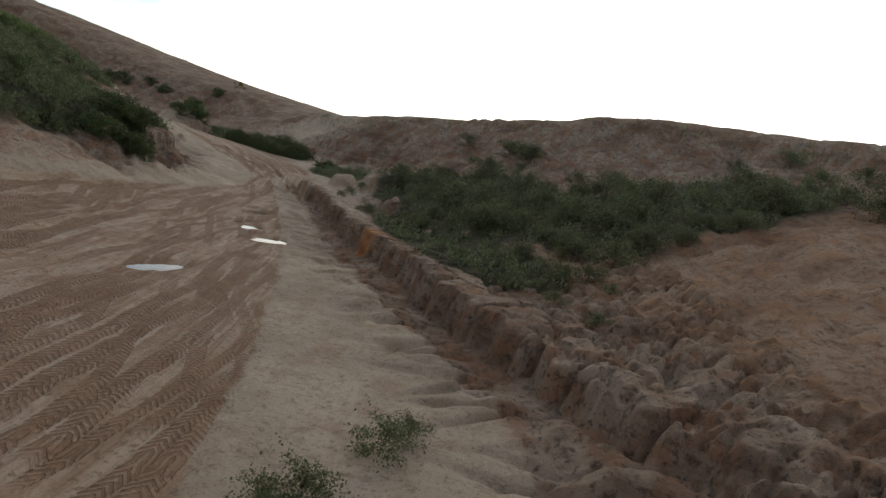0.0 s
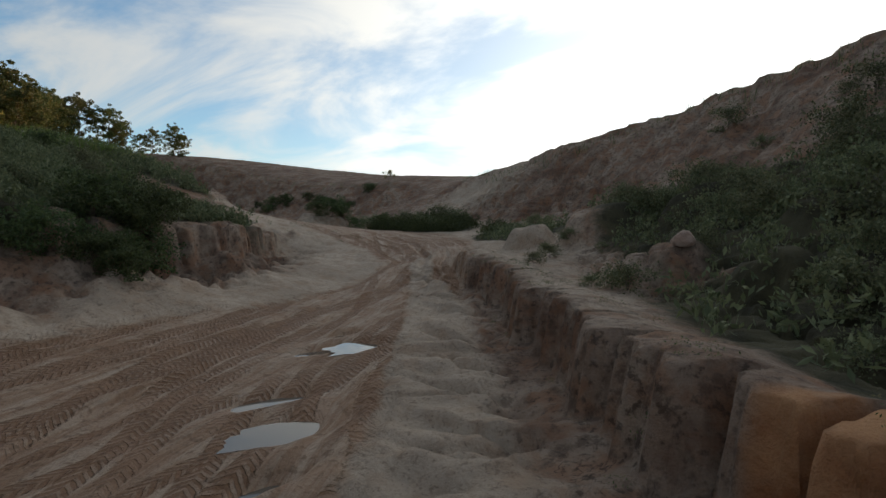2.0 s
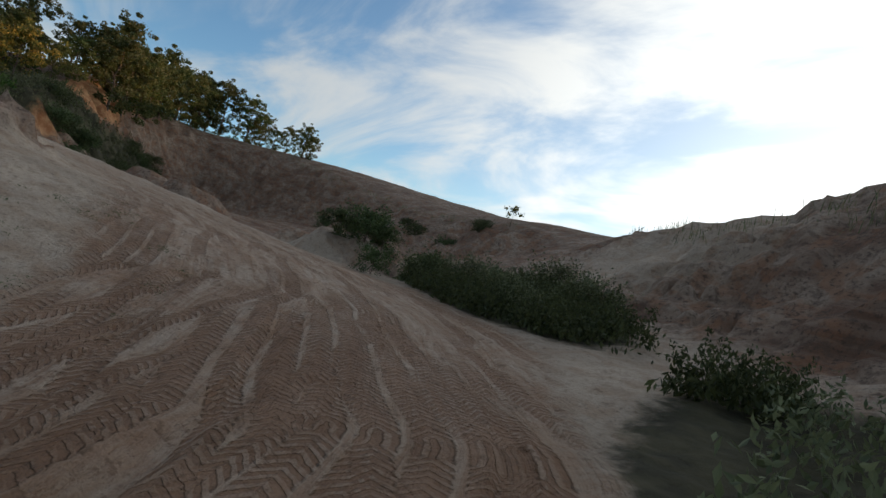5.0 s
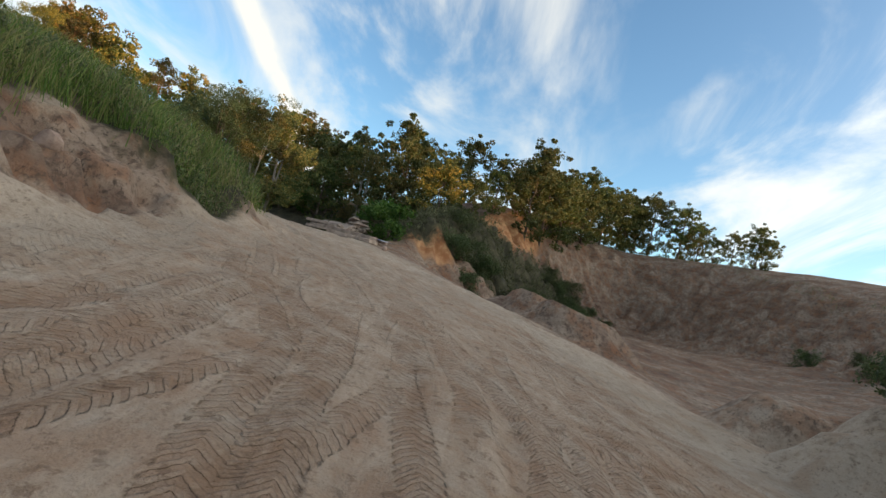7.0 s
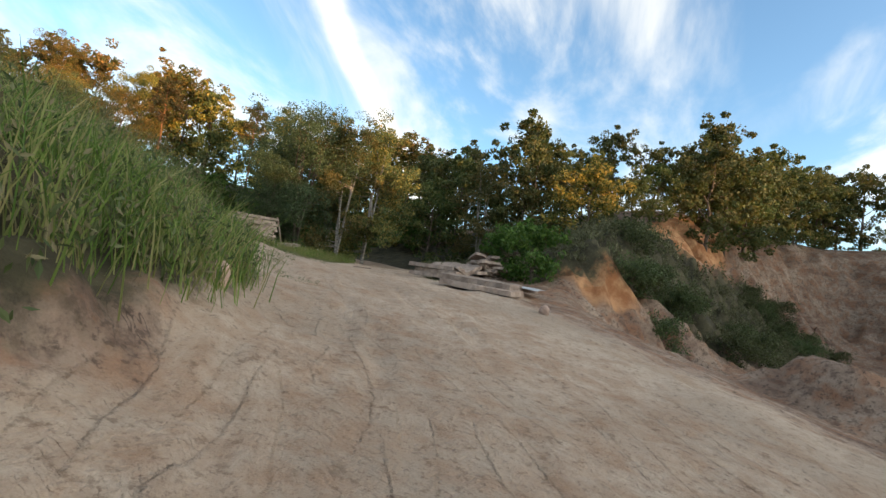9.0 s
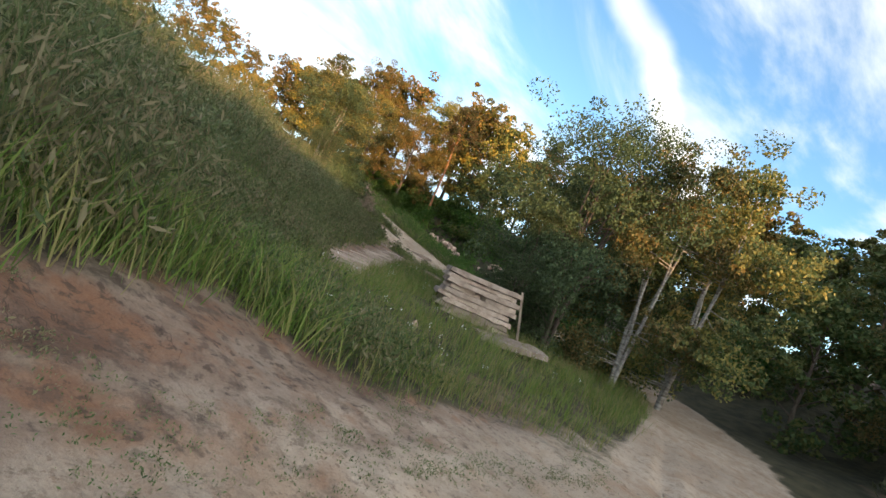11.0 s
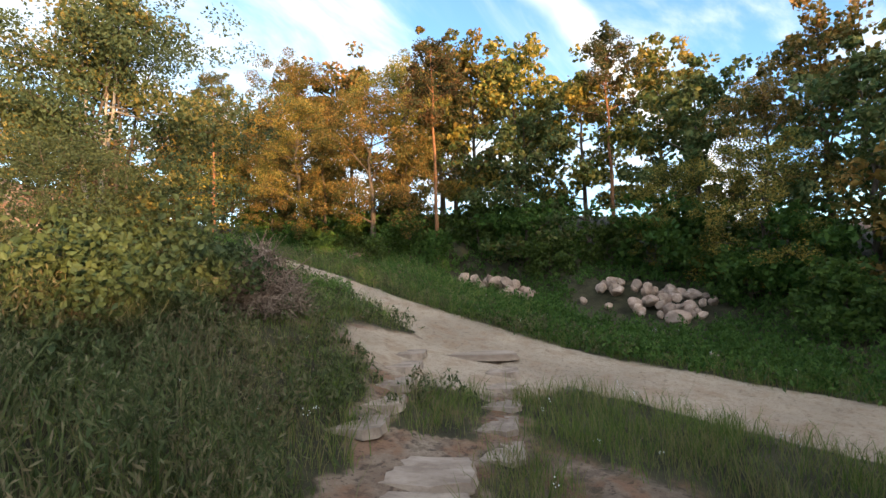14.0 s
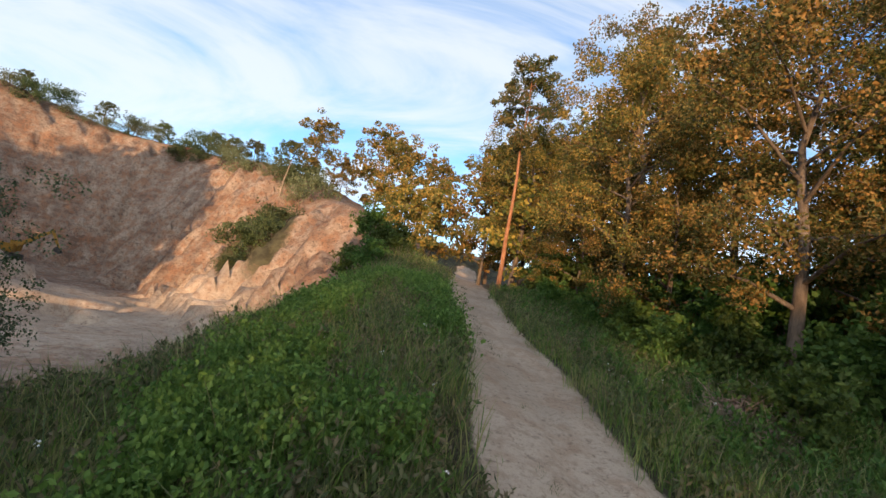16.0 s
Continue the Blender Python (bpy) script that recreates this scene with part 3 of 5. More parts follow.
def survey(x, y):
    """Ground height, colour kinds (mud, pale sand, dark soil) and wheel lanes at many points."""
    z, steep = smooth_height(x, y)
    s, off, gap = along(TRACK_CURVE, x, y)
    ps, poff, pgap = along(SLAB_CURVE, x, y)
    bs, boff, bgap = along(LIP_CURVE, x, y)
    ns, noff, ngap = along(INNER_CURVE, x, y)
    half = road_half(s)
    on_road = 1 - ease(gap, half * 0.85, half * 1.25 + 0.4)
    near_slabs = 1 - ease(pgap, 1.2, 2.2)
    rough = 1 - np.maximum(on_road, near_slabs)
    rough = rough * (1 - 0.65 * (1 - ease(x + 0.42 * y, 6.4, 7.2)) * ease(x, -4, 0) * (1 - ease(y, 12, 16)))
    sheer = ease(steep, 0.25, 0.75)
    # lumps off the track, ledges and gullies on what is steep
    z = z + rough * (0.55 * fbm(x / 6, y / 6, 5, 3) + 0.20 * fbm(x / 1.1, y / 1.1, 4, 21) + 0.09 * fbm(x / 0.4, y / 0.4, 3, 77))
    ridged = 1 - np.abs(fbm(x / 3.4, y / 3.4, 4, 9)) * 4
    cut = 1 - np.clip(np.abs(fbm(x / 1.3, y / 1.3, 3, 13)) * 5, 0, 1)
    z = z + rough * sheer * (0.75 * np.clip(ridged, -1, 1) - 0.6 * cut)
    band = z / 0.85 + 1.6 * fbm(x / 9, y / 9, 3, 55)
    in_pit = ease(-y, -6, 6)
    z = z + rough * sheer * (0.42 - 0.34 * in_pit) * (ease(band - np.floor(band), 0.25, 0.75) - (band - np.floor(band)))
    for line, wide, depth in ((EAST_PIT[3], 16, 2.4), (NORTH_PIT[1], 12, 1.5), (INNER_HILL[0], 7, 0.45)):
        q, o, d = along(line, x, y)
        q = q + 0.8 * fbm(x / 3, y / 3, 2, 15)
        rill = np.clip(1 - np.abs(fbm(q / (2.3 if depth < 2 else 4.2), d / 16, 4, 33)) * 7, 0, 1) + 0.5 * np.clip(1 - np.abs(fbm(q / 0.8, d / 9, 3, 34)) * 8, 0, 1)
        z = z - rough * sheer * depth * rill * np.exp(-(d / wide) ** 2)
    crack = np.clip(1 - np.abs(fbm(x / 0.9, y / 0.9, 4, 61)) * 11, 0, 1) * ease(x + 0.42 * y, 7.2, 8.6) * (s < 75)
    z = z - rough * 0.36 * crack + rough * 0.10 * np.abs(fbm(x / 0.7, y / 0.7, 3, 62)) * (s < 78)
    basin = blob(x, y, -61, -28, 17, 22, 25)
    z = z + basin * (2.4 * fbm(x / 6, y / 6, 3, 71) + 1.6 * np.abs(fbm(x / 2.2, y / 2.2, 4, 72)))
    shelf = (z + 0.8 * fbm(x / 7, y / 7, 3, 73)) / 1.5
    z = z + basin * 1.2 * (ease(shelf - np.floor(shelf), 0.35, 0.65) - (shelf - np.floor(shelf)))
    clods = ease(x + 0.35 * y, 7.5, 10) * (y < 16) * (x < 30)
    z = z + clods * 0.5 * np.abs(fbm(x / 0.55, y / 0.55, 3, 91)) * 2
    for hx, hy, hr, hh in ((-6.3, 37.9, 1.9, 1.15), (-9.3, 39.2, 1.3, .8), (-3.0, 36.5, 1.5, .8), (-4.0, 30.5, 1.3, .7), (-.5, 31, 1.3, .6), (-2.2, 27.8, .9, .5), (-36.5, 61, 4, 1.6), (-41, 60.5, 2.4, 1.2), (-52, 57.5, 3.2, 1.5), (-60, 58, 4, 1.8)):
        r = np.hypot(x - hx, y - hy) / hr
        z = z + hh * (1 - ease(r + 0.5 * fbm(x / 1.2, y / 1.2, 3, 17), 0.45, 1.0))
    # fluted lips of the washed-out banks, with gullies running down from them
    for q, o, most, tall in ((bs, boff - 0.55, 44, 1.15), (ns, noff, 23, 1.15)):
        zero = np.zeros_like(q)
        tall = tall * (0.55 + 0.45 * ease(y, 5, 15))
        flute = fbm(q / 0.5, zero + 2.5, 3, 5) + 1.5 * fbm(q / 2.6, zero, 3, 6)
        slit = np.clip(1 - np.abs(fbm(q / 0.95, zero + 7.1, 2, 8)) * 13, 0, 1)
        lip = ease(q, 0.3, 2) * (1 - ease(q, most - 3, most))
        step = ease(o + 0.5 * flute + 0.3 * fbm(q / 0.22, zero + 1.5, 2, 4) + 0.12 * fbm(x / 0.3, y / 0.3, 2, 4) - 1.0 * slit, -0.2, 0.0)
        z = z + lip * np.exp(-(o / 1.5) ** 2) * tall * (0.95 * step - 0.5)
        wash = np.exp(-((o + 1.5) / 0.9) ** 2) * (0.35 * flute - 0.22 * slit)
        rill = np.clip(1 - np.abs(fbm((q + 0.75 * o) / 0.9, o / 4 + 3.3, 3, 27)) * 8, 0, 1)
        z = z - lip * np.exp(-((o + 1.5) / 1.0) ** 2) * 0.30 * rill
        z = z + lip * wash + lip * np.exp(-((o + 1.1) / 0.8) ** 2) * 0.22 * (fbm(x / 0.5, y / 0.5, 3, 19))
    # shallow wandering ruts
    lane, lane_off = np.zeros(x.shape), np.zeros(x.shape)
    for i, (o, w) in enumerate(RUTS):
        sway = 3.4 if i % 3 == 1 else 1.5
        wander = (sway * (vnoise(s / 8, np.zeros_like(s) + i * 7.3, 40 + i) - 0.5) + 0.12 * (vnoise(s / 1.1, np.zeros_like(s) + i, 80 + i) - 0.5)) * (half / 3)
        d = off - o * half / 3.2 - wander
        deep = np.clip(vnoise(s / 3.5, np.zeros_like(s) + i, 60 + i) - 0.22, 0, 1) * np.interp(s, [0, 78, 100], [0.10, 0.09, 0.05])
        rim = np.exp(-((np.abs(d) - w * 1.1) / 0.11) ** 2) * 0.4 * deep
        hollow = 1 - ease(np.abs(d), w * 0.55, w)
        z = z + on_road * (rim - deep * hollow)
        lane, lane_off = np.maximum(lane, hollow * on_road), np.where(hollow > 0.05, d, lane_off)
    z = z + on_road * (0.08 * fbm(x / 0.45, y / 0.45, 3, 31) + 0.10 * fbm(x / 2.2, y / 2.2, 3, 35))
    for px, py, pa, pb in PUDDLES:
        c, t = math.cos(radians(62)), math.sin(radians(62))
        u, v = (x - px) * c + (y - py) * t, -(x - px) * t + (y - py) * c
        z = z - 0.17 * np.exp(-((u / (pa * 1.25)) ** 2 + (v / (pb * 0.9)) ** 2) ** 1.5)
    # kinds
    in_valley = (y > -40) & (x > -24) & (s < 70)
    mud = on_road * np.interp(s, [0, 60, 84, 92, 102, 118, 200, 260], [1.0, 1.0, 1.0, 0.9, 0.62, 0.42, 0.25, 0.2])
    pale = np.exp(-(np.maximum(gap - half, 0) / np.interp(s, [0, 58, 68, 90, 125, 150], [1.5, 2.0, 4.5, 7, 3.4, .35])) ** 2)
    pale = pale * (1 - 0.9 * ease(steep, 0.35, 0.7) * (s < 122))
    pale = np.maximum(pale, on_road * ease(s, 118, 138))
    ditch_off = along(EAST_SIDE[0], x, y)[1]
    ditch = 1 - ease(along(EAST_SIDE[0], x, y)[2] + 0.25 * fbm(x / 1.5, y / 1.5, 3, 44) - 1.6 * (1 - ease(y, 7, 15)) * ease(ditch_off, 0, 0.6), 1.3, 1.9)
    beyond_ditch = ease(ditch_off, 0.3, 0.8) * (s < 72)
    ditch = ditch * (1 - ease(boff, -1.0, -0.45) * (bgap < 3) * ease(y, 5, 15))
    pale, mud = np.maximum(pale, ditch), mud * (1 - ditch) * (1 - beyond_ditch)
    pale = pale * (1 - 0.92 * np.exp(-((boff - 0.2) / 0.7) ** 2) * (bs > 0.5) * ease(y, 5, 15))
    pale = np.maximum(pale, 0.25 * near_slabs * ease(ps, 6.5, 8))
    pale = np.maximum(pale, 0.8 * blob(x, y, -83.2, 9.6, 2.6, 3.6, 35))
    pale = np.maximum(pale, 0.62 * blob(x, y, -62, -26, 15, 22, 25))
    pale = np.maximum(pale, 0.8 * np.exp(-(((x + 22) / 9) ** 2 + ((y - 66) / 7) ** 2)))
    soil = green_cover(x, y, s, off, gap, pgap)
    scar_s, scar_off, scar_gap = along(NORTH_PIT[0][5:], x, y)
    rust = (1 - ease(scar_gap + 1.2 * fbm(x / 2, y / 2, 3, 47), 1.6, 3.0)) * ease(scar_s, 12, 24) + 0.7 * (1 - ease(scar_gap, 0.4, 1.2)) * ease(scar_s, 1, 8)
    rust = np.maximum(np.clip(rust, 0, 1), np.maximum(0.7 * blob(x, y, -2.6, 21.4, .6, .9, 30), 0.32 * ease(x + 0.35 * y, 8, 11) * (y < 22) * (x < 32)))
    return z, mud, pale, soil, s, off, lane * (1 - ease(s, 120, 140)), rust


def blob(x, y, cx, cy, rx, ry, turn=0.0):
    c, t = math.cos(radians(turn)), math.sin(radians(turn))
    u, v = ((x - cx) * c + (y - cy) * t) / rx, (-(x - cx) * t + (y - cy) * c) / ry
    return 1 - ease(np.hypot(u, v), 0.7, 1.15)


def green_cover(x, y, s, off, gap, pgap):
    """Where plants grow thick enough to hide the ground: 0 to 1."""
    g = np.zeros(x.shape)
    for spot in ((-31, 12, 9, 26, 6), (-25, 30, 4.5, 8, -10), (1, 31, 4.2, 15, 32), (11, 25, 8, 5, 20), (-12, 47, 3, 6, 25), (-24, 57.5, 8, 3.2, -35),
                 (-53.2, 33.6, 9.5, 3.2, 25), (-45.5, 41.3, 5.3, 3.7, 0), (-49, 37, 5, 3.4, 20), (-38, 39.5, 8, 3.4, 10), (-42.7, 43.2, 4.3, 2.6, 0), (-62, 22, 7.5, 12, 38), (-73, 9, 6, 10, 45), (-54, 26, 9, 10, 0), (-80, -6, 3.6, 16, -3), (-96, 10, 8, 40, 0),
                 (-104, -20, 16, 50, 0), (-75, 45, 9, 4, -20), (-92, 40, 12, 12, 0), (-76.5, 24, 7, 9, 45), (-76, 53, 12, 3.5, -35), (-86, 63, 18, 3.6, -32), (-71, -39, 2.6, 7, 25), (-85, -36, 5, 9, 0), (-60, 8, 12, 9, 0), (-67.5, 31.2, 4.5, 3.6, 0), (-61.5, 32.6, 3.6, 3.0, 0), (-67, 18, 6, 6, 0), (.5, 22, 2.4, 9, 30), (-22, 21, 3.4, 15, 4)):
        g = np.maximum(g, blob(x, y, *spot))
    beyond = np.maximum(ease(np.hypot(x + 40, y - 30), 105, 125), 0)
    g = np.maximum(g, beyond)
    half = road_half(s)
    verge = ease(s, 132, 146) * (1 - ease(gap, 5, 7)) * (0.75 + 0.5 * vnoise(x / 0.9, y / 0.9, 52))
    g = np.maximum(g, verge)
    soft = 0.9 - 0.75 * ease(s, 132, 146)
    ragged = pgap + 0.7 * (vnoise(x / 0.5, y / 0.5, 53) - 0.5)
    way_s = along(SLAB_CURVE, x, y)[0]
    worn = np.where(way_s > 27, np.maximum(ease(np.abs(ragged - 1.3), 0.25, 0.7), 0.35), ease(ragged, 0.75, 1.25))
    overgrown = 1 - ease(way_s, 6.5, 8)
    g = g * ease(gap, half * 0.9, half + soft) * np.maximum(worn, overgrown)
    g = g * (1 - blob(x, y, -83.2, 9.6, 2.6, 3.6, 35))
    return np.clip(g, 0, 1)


# ---- one sheet of ground in three finenesses ----
def place_mesh(name, verts, faces, mats, smooth=True):
    me = bpy.data.meshes.new(name)
    verts, faces = np.asarray(verts, dtype=np.float32), np.asarray(faces, dtype=np.int32)
    me.vertices.add(len(verts))
    me.vertices.foreach_set("co", verts.ravel())
    n = faces.shape[1]
    me.loops.add(faces.size)
    me.loops.foreach_set("vertex_index", faces.ravel())
    me.polygons.add(len(faces))
    me.polygons.foreach_set("loop_start", np.arange(0, faces.size, n, dtype=np.int32))
    me.polygons.foreach_set("loop_total", np.full(len(faces), n, dtype=np.int32))
    me.polygons.foreach_set("use_smooth", np.full(len(faces), smooth))
    me.update(calc_edges=True)
    for m in mats:
        me.materials.append(m)
    return me


BLOCK = 8.0
WAYPOINTS = np.array([(1, -1), (0, 6), (-3, 14), (-7, 22), (-10, 30), (-13, 37), (-17, 44), (-24, 50), (-34, 51), (-43, 48), (-51, 43.5), (-58, 38), (-62, 31), (-69, 24), (-76, 17), (-81, 9), (-84, 0), (-86, -8)])


def block_step(bx, by):
    mx, my = (bx + 0.5) * BLOCK, (by + 0.5) * BLOCK
    d = np.hypot(WAYPOINTS[:, 0] - mx, WAYPOINTS[:, 1] - my).min()
    pit = math.hypot(mx + 62, my + 40)
    if min(math.hypot(p[0] - mx, p[1] - my) for p in LIP_CURVE[3:]) < 4.2:
        return 0.0625
    return 0.125 if d < 11 else 0.5 if d < 40 or pit < 46 or math.hypot(mx + 78, my - 76) < 42 else 2.0 if d < 130 else 8.0


xs, ys = range(-45, 40), range(-36, 42)
steps = {(i, j): block_step(i, j) for i in xs for j in ys}
all_xy, all_faces, start, seams = [], [], 0, []
block_start, block_fine = np.zeros((len(xs), len(ys)), dtype=np.int64), np.ones((len(xs), len(ys)))
for (i, j), st in steps.items():
    n = int(BLOCK / st)
    block_start[i - xs[0], j - ys[0]], block_fine[i - xs[0], j - ys[0]] = start, st
    u = np.arange(n + 1) * st
    gx, gy = np.meshgrid(i * BLOCK + u, j * BLOCK + u, indexing="ij")
    all_xy.append(np.c_[gx.ravel(), gy.ravel()])
    ids = np.arange((n + 1) ** 2).reshape(n + 1, n + 1) + start
    all_faces.append(np.c_[ids[:-1, :-1].ravel(), ids[1:, :-1].ravel(), ids[1:, 1:].ravel(), ids[:-1, 1:].ravel()])
    for di, dj, edge in ((-1, 0, ids[0]), (1, 0, ids[-1]), (0, -1, ids[:, 0]), (0, 1, ids[:, -1])):
        other = steps.get((i + di, j + dj), st)
        if other > st:
            seams.append((edge, int(round(other / st))))
    start += (n + 1) ** 2
all_xy, all_faces = np.concatenate(all_xy), np.concatenate(all_faces)
gz, gmud, gpale, gsoil, gs, goff, glane, grust = survey(all_xy[:, 0], all_xy[:, 1])
for edge, k in seams:
    for a in range(0, len(edge) - 1, k):
        gz[edge[a:a + k + 1]] = np.linspace(gz[edge[a]], gz[edge[a + k]], k + 1)
key = np.round(all_xy * 16).astype(np.int64)
_, first, back_ids = np.unique(key[:, 0] * 2000003 + key[:, 1], return_index=True, return_inverse=True)
ground_mesh = place_mesh("ground", np.c_[all_xy[first], gz[first]], back_ids.reshape(-1)[all_faces], [M_GROUND])
kinds = ground_mesh.color_attributes.new("kinds", "FLOAT_COLOR", "POINT")
kinds.data.foreach_set("color", np.c_[gmud, gpale, gsoil, grust][first].astype(np.float32).ravel())
lanes = ground_mesh.attributes.new("lane", "FLOAT_VECTOR", "POINT")
lanes.data.foreach_set("vector", np.c_[gs, goff, glane][first].astype(np.float32).ravel())
ground = tagged(new("ground", ground_mesh), "rutted sand and clay ground of an open quarry", "ground", kind="structure")


def level(x, y):
    """Ground height at one place."""
    return float(levels([float(x)], [float(y)])[0])


def levels(x, y):
    """Ground heights at many places, read from the sheet itself."""
    x, y = np.asarray(x, float), np.asarray(y, float)
    bi, bj = np.floor(x / BLOCK).astype(int), np.floor(y / BLOCK).astype(int)
    st, first_at = block_fine[bi - xs[0], bj - ys[0]], block_start[bi - xs[0], bj - ys[0]]
    n = np.round(BLOCK / st).astype(int)
    u, v = (x - bi * BLOCK) / st, (y - bj * BLOCK) / st
    iu, iv = np.clip(u.astype(int), 0, n - 1), np.clip(v.astype(int), 0, n - 1)
    u, v = u - iu, v - iv
    at = first_at + iu * (n + 1) + iv
    a, b, c, d = gz[at], gz[at + n + 1], gz[at + 1], gz[at + n + 2]
    return (a + (b - a) * u) * (1 - v) + (c + (d - c) * u) * v

# ---- builders ----
def part(name, mesh, parent, label=""):
    ob = new(name, mesh)
    ob.parent = parent
    if label:
        ob["label"] = label
    return ob


def thing(name, label, category, group=""):
    ob = new(name)
    ob.empty_display_size = 0.2
    return tagged(ob, label, category, group)


def tube(points, radii, sides=7):
    """Verts and quads of a tapering tube along points."""
    verts, faces = [], []
    pts = [Vector(p) for p in points]
    for i, (p, r) in enumerate(zip(pts, radii)):
        t = (pts[min(i + 1, len(pts) - 1)] - pts[max(i - 1, 0)]).normalized()
        a = t.cross(Vector((0.3, 0.9, 0.1))).normalized()
        b = t.cross(a)
        for k in range(sides):
            w = 2 * math.pi * k / sides
            verts.append(p + (a * math.cos(w) + b * math.sin(w)) * r)
    for i in range(len(pts) - 1):
        for k in range(sides):
            n = (k + 1) % sides
            faces.append((i * sides + k, i * sides + n, (i + 1) * sides + n, (i + 1) * sides + k))
    return verts, faces


def join(chunks):
    verts, faces, base = [], [], 0
    for v, f in chunks:
        verts += [tuple(p) for p in v]
        faces += [tuple(i + base for i in q) for q in f]
        base += len(v)
    return verts, faces


def leaves(centres, sizes, rng, droop=0.0, long=1.5):
    """Folded four-cornered leaves (two triangles each as one bent quad) round centres."""
    n = len(centres)
    a = rng.normal(size=(n, 3))
    a[:, 2] -= droop
    a /= np.linalg.norm(a, axis=1)[:, None]
    b = np.cross(a, rng.normal(size=(n, 3)))
    b /= np.linalg.norm(b, axis=1)[:, None]
    c = np.cross(a, b)
    s = sizes[:, None]
    verts = np.stack([centres - a * s * long * 0.5, centres + b * s * 0.5 + c * s * 0.12, centres + a * s * long * 0.5, centres - b * s * 0.5 + c * s * 0.12], axis=1).reshape(-1, 3)
    return verts, np.arange(4 * n).reshape(n, 4)


def clumps(tips, radius, count, rng, flat=0.75):
    """Leaf centres gathered in uneven clumps round limb tips."""
    tips = np.asarray(tips)
    pick = rng.integers(0, len(tips), count)
    d = rng.normal(size=(count, 3))
    d /= np.linalg.norm(d, axis=1)[:, None]
    r = radius[pick] * rng.uniform(0.25, 1.0, count) ** 0.5
    return tips[pick] + d * r[:, None] * np.array((1, 1, flat))


def tree_meshes(seed, height, spread, leaf_mat, bark, leaf=0.26, count=2600, bare=0.25, lean=0.0, stems=1, droop=0.0, limbs=11, top_heavy=1.0, slim=1.0):
    rng = np.random.default_rng(seed)
    wood, tips, radii = [], [], []
    for stem in range(stems):
        way = rng.uniform(0, 6.28)
        tilt = lean + (0.0 if stems == 1 else 0.22 * rng.uniform(0.5, 1.3))
        n = 9
        pts, x, y = [], 0.0, 0.0
        for i in range(n):
            u = i / (n - 1)
            pts.append((math.cos(way) * tilt * u * height * 0.5 + rng.normal() * 0.05 * u * spread, math.sin(way) * tilt * u * height * 0.5 + rng.normal() * 0.05 * u * spread, u * height * 0.95 - (0.5 if i == 0 else 0)))
        girth = height * slim * (0.017 if stems == 1 else 0.010)
        wood.append(tube(pts, [girth * (1.25 if i == 0 else 1) * (1 - 0.88 * i / (n - 1)) for i in range(n)]))
        for k in range(limbs if stems == 1 else max(4, limbs // 2)):
            u = bare + (1 - bare) * (k + rng.uniform(0.1, 0.9)) / (limbs if stems == 1 else max(4, limbs // 2))
            f = u * (n - 1)
            i = min(int(f), n - 2)
            base = Vector(pts[i]).lerp(Vector(pts[i + 1]), f - i)
            shape = math.sin(math.pi * min(1.0, 0.18 + 0.82 * (u - bare) / (1 - bare)) ** top_heavy) ** 0.6 + 0.12
            reach = spread * shape * rng.uniform(0.65, 1.1)
            w = k * 2.4 + rng.uniform(-0.5, 0.5)
            rise = reach * rng.uniform(0.15, 0.55) - droop * reach * 0.5
            mid = base + Vector((math.cos(w) * reach * 0.5, math.sin(w) * reach * 0.5, rise * 0.75))
            end = base + Vector((math.cos(w) * reach, math.sin(w) * reach, rise))
            thick = girth * 0.42 * (1.1 - u * 0.7)
            wood.append(tube((base, mid, end), (thick, thick * 0.6, thick * 0.15), 5))
            for p, r in ((end, 0.27), (mid.lerp(end, 0.45), 0.30), (mid, 0.24)):
                tips.append(tuple(p)), radii.append(max(0.4, spread * r * rng.uniform(0.6, 1.1)))
            for extra in range(5):
                q = mid.lerp(end, rng.uniform(0.2, 1.0)) + Vector((rng.normal() * 0.25, rng.normal() * 0.25, rng.normal() * 0.2)) * spread
                tips.append(tuple(q)), radii.append(max(0.3, spread * rng.uniform(0.09, 0.22)))
        for i, r in ((n - 3, 0.24), (n - 2, 0.22), (n - 1, 0.16)):
            tips.append(pts[i]), radii.append(spread * r)
        for i in (n - 3, n - 2):
            tips.append(tuple(Vector(pts[i]).lerp(Vector(pts[i + 1]), 0.5))), radii.append(spread * 0.2)
    cv = clumps(tips, np.array(radii), count, rng)
    cv[:, 2] = np.maximum(cv[:, 2], 0.15 * height if bare > 0.1 else 0.05)
    lv, lf = leaves(cv, leaf * rng.uniform(0.6, 1.35, count), rng, droop)
    wv, wf = join(wood)
    return place_mesh("trunk", wv, wf, [bark]), place_mesh("crown", lv, lf, [leaf_mat], smooth=False)


KINDS = {}


def plant(kind, x, y, scale=1.0, turn=None, sink=0.1, label="", category="tree", name="tree", group=""):
    """One tree or bush with its stem and crown; every plant of a kind shares the two meshes."""
    trunk, crown, text = KINDS[kind]
    ob = thing(name, label or text, category, group)
    part("trunk" if category == "tree" else "stem", trunk, ob), part("crown", crown, ob)
    turn = random.uniform(0, 360) if turn is None else turn
    ob.matrix_basis = pose(x, y, level(x, y) - sink, 0, 0, turn) @ Matrix.Diagonal((scale * random.uniform(.92, 1.08), scale * random.uniform(.92, 1.08), scale, 1))
    return ob


def kind(name, text, *args, **more):
    KINDS[name] = (*tree_meshes(*args, **more), text)


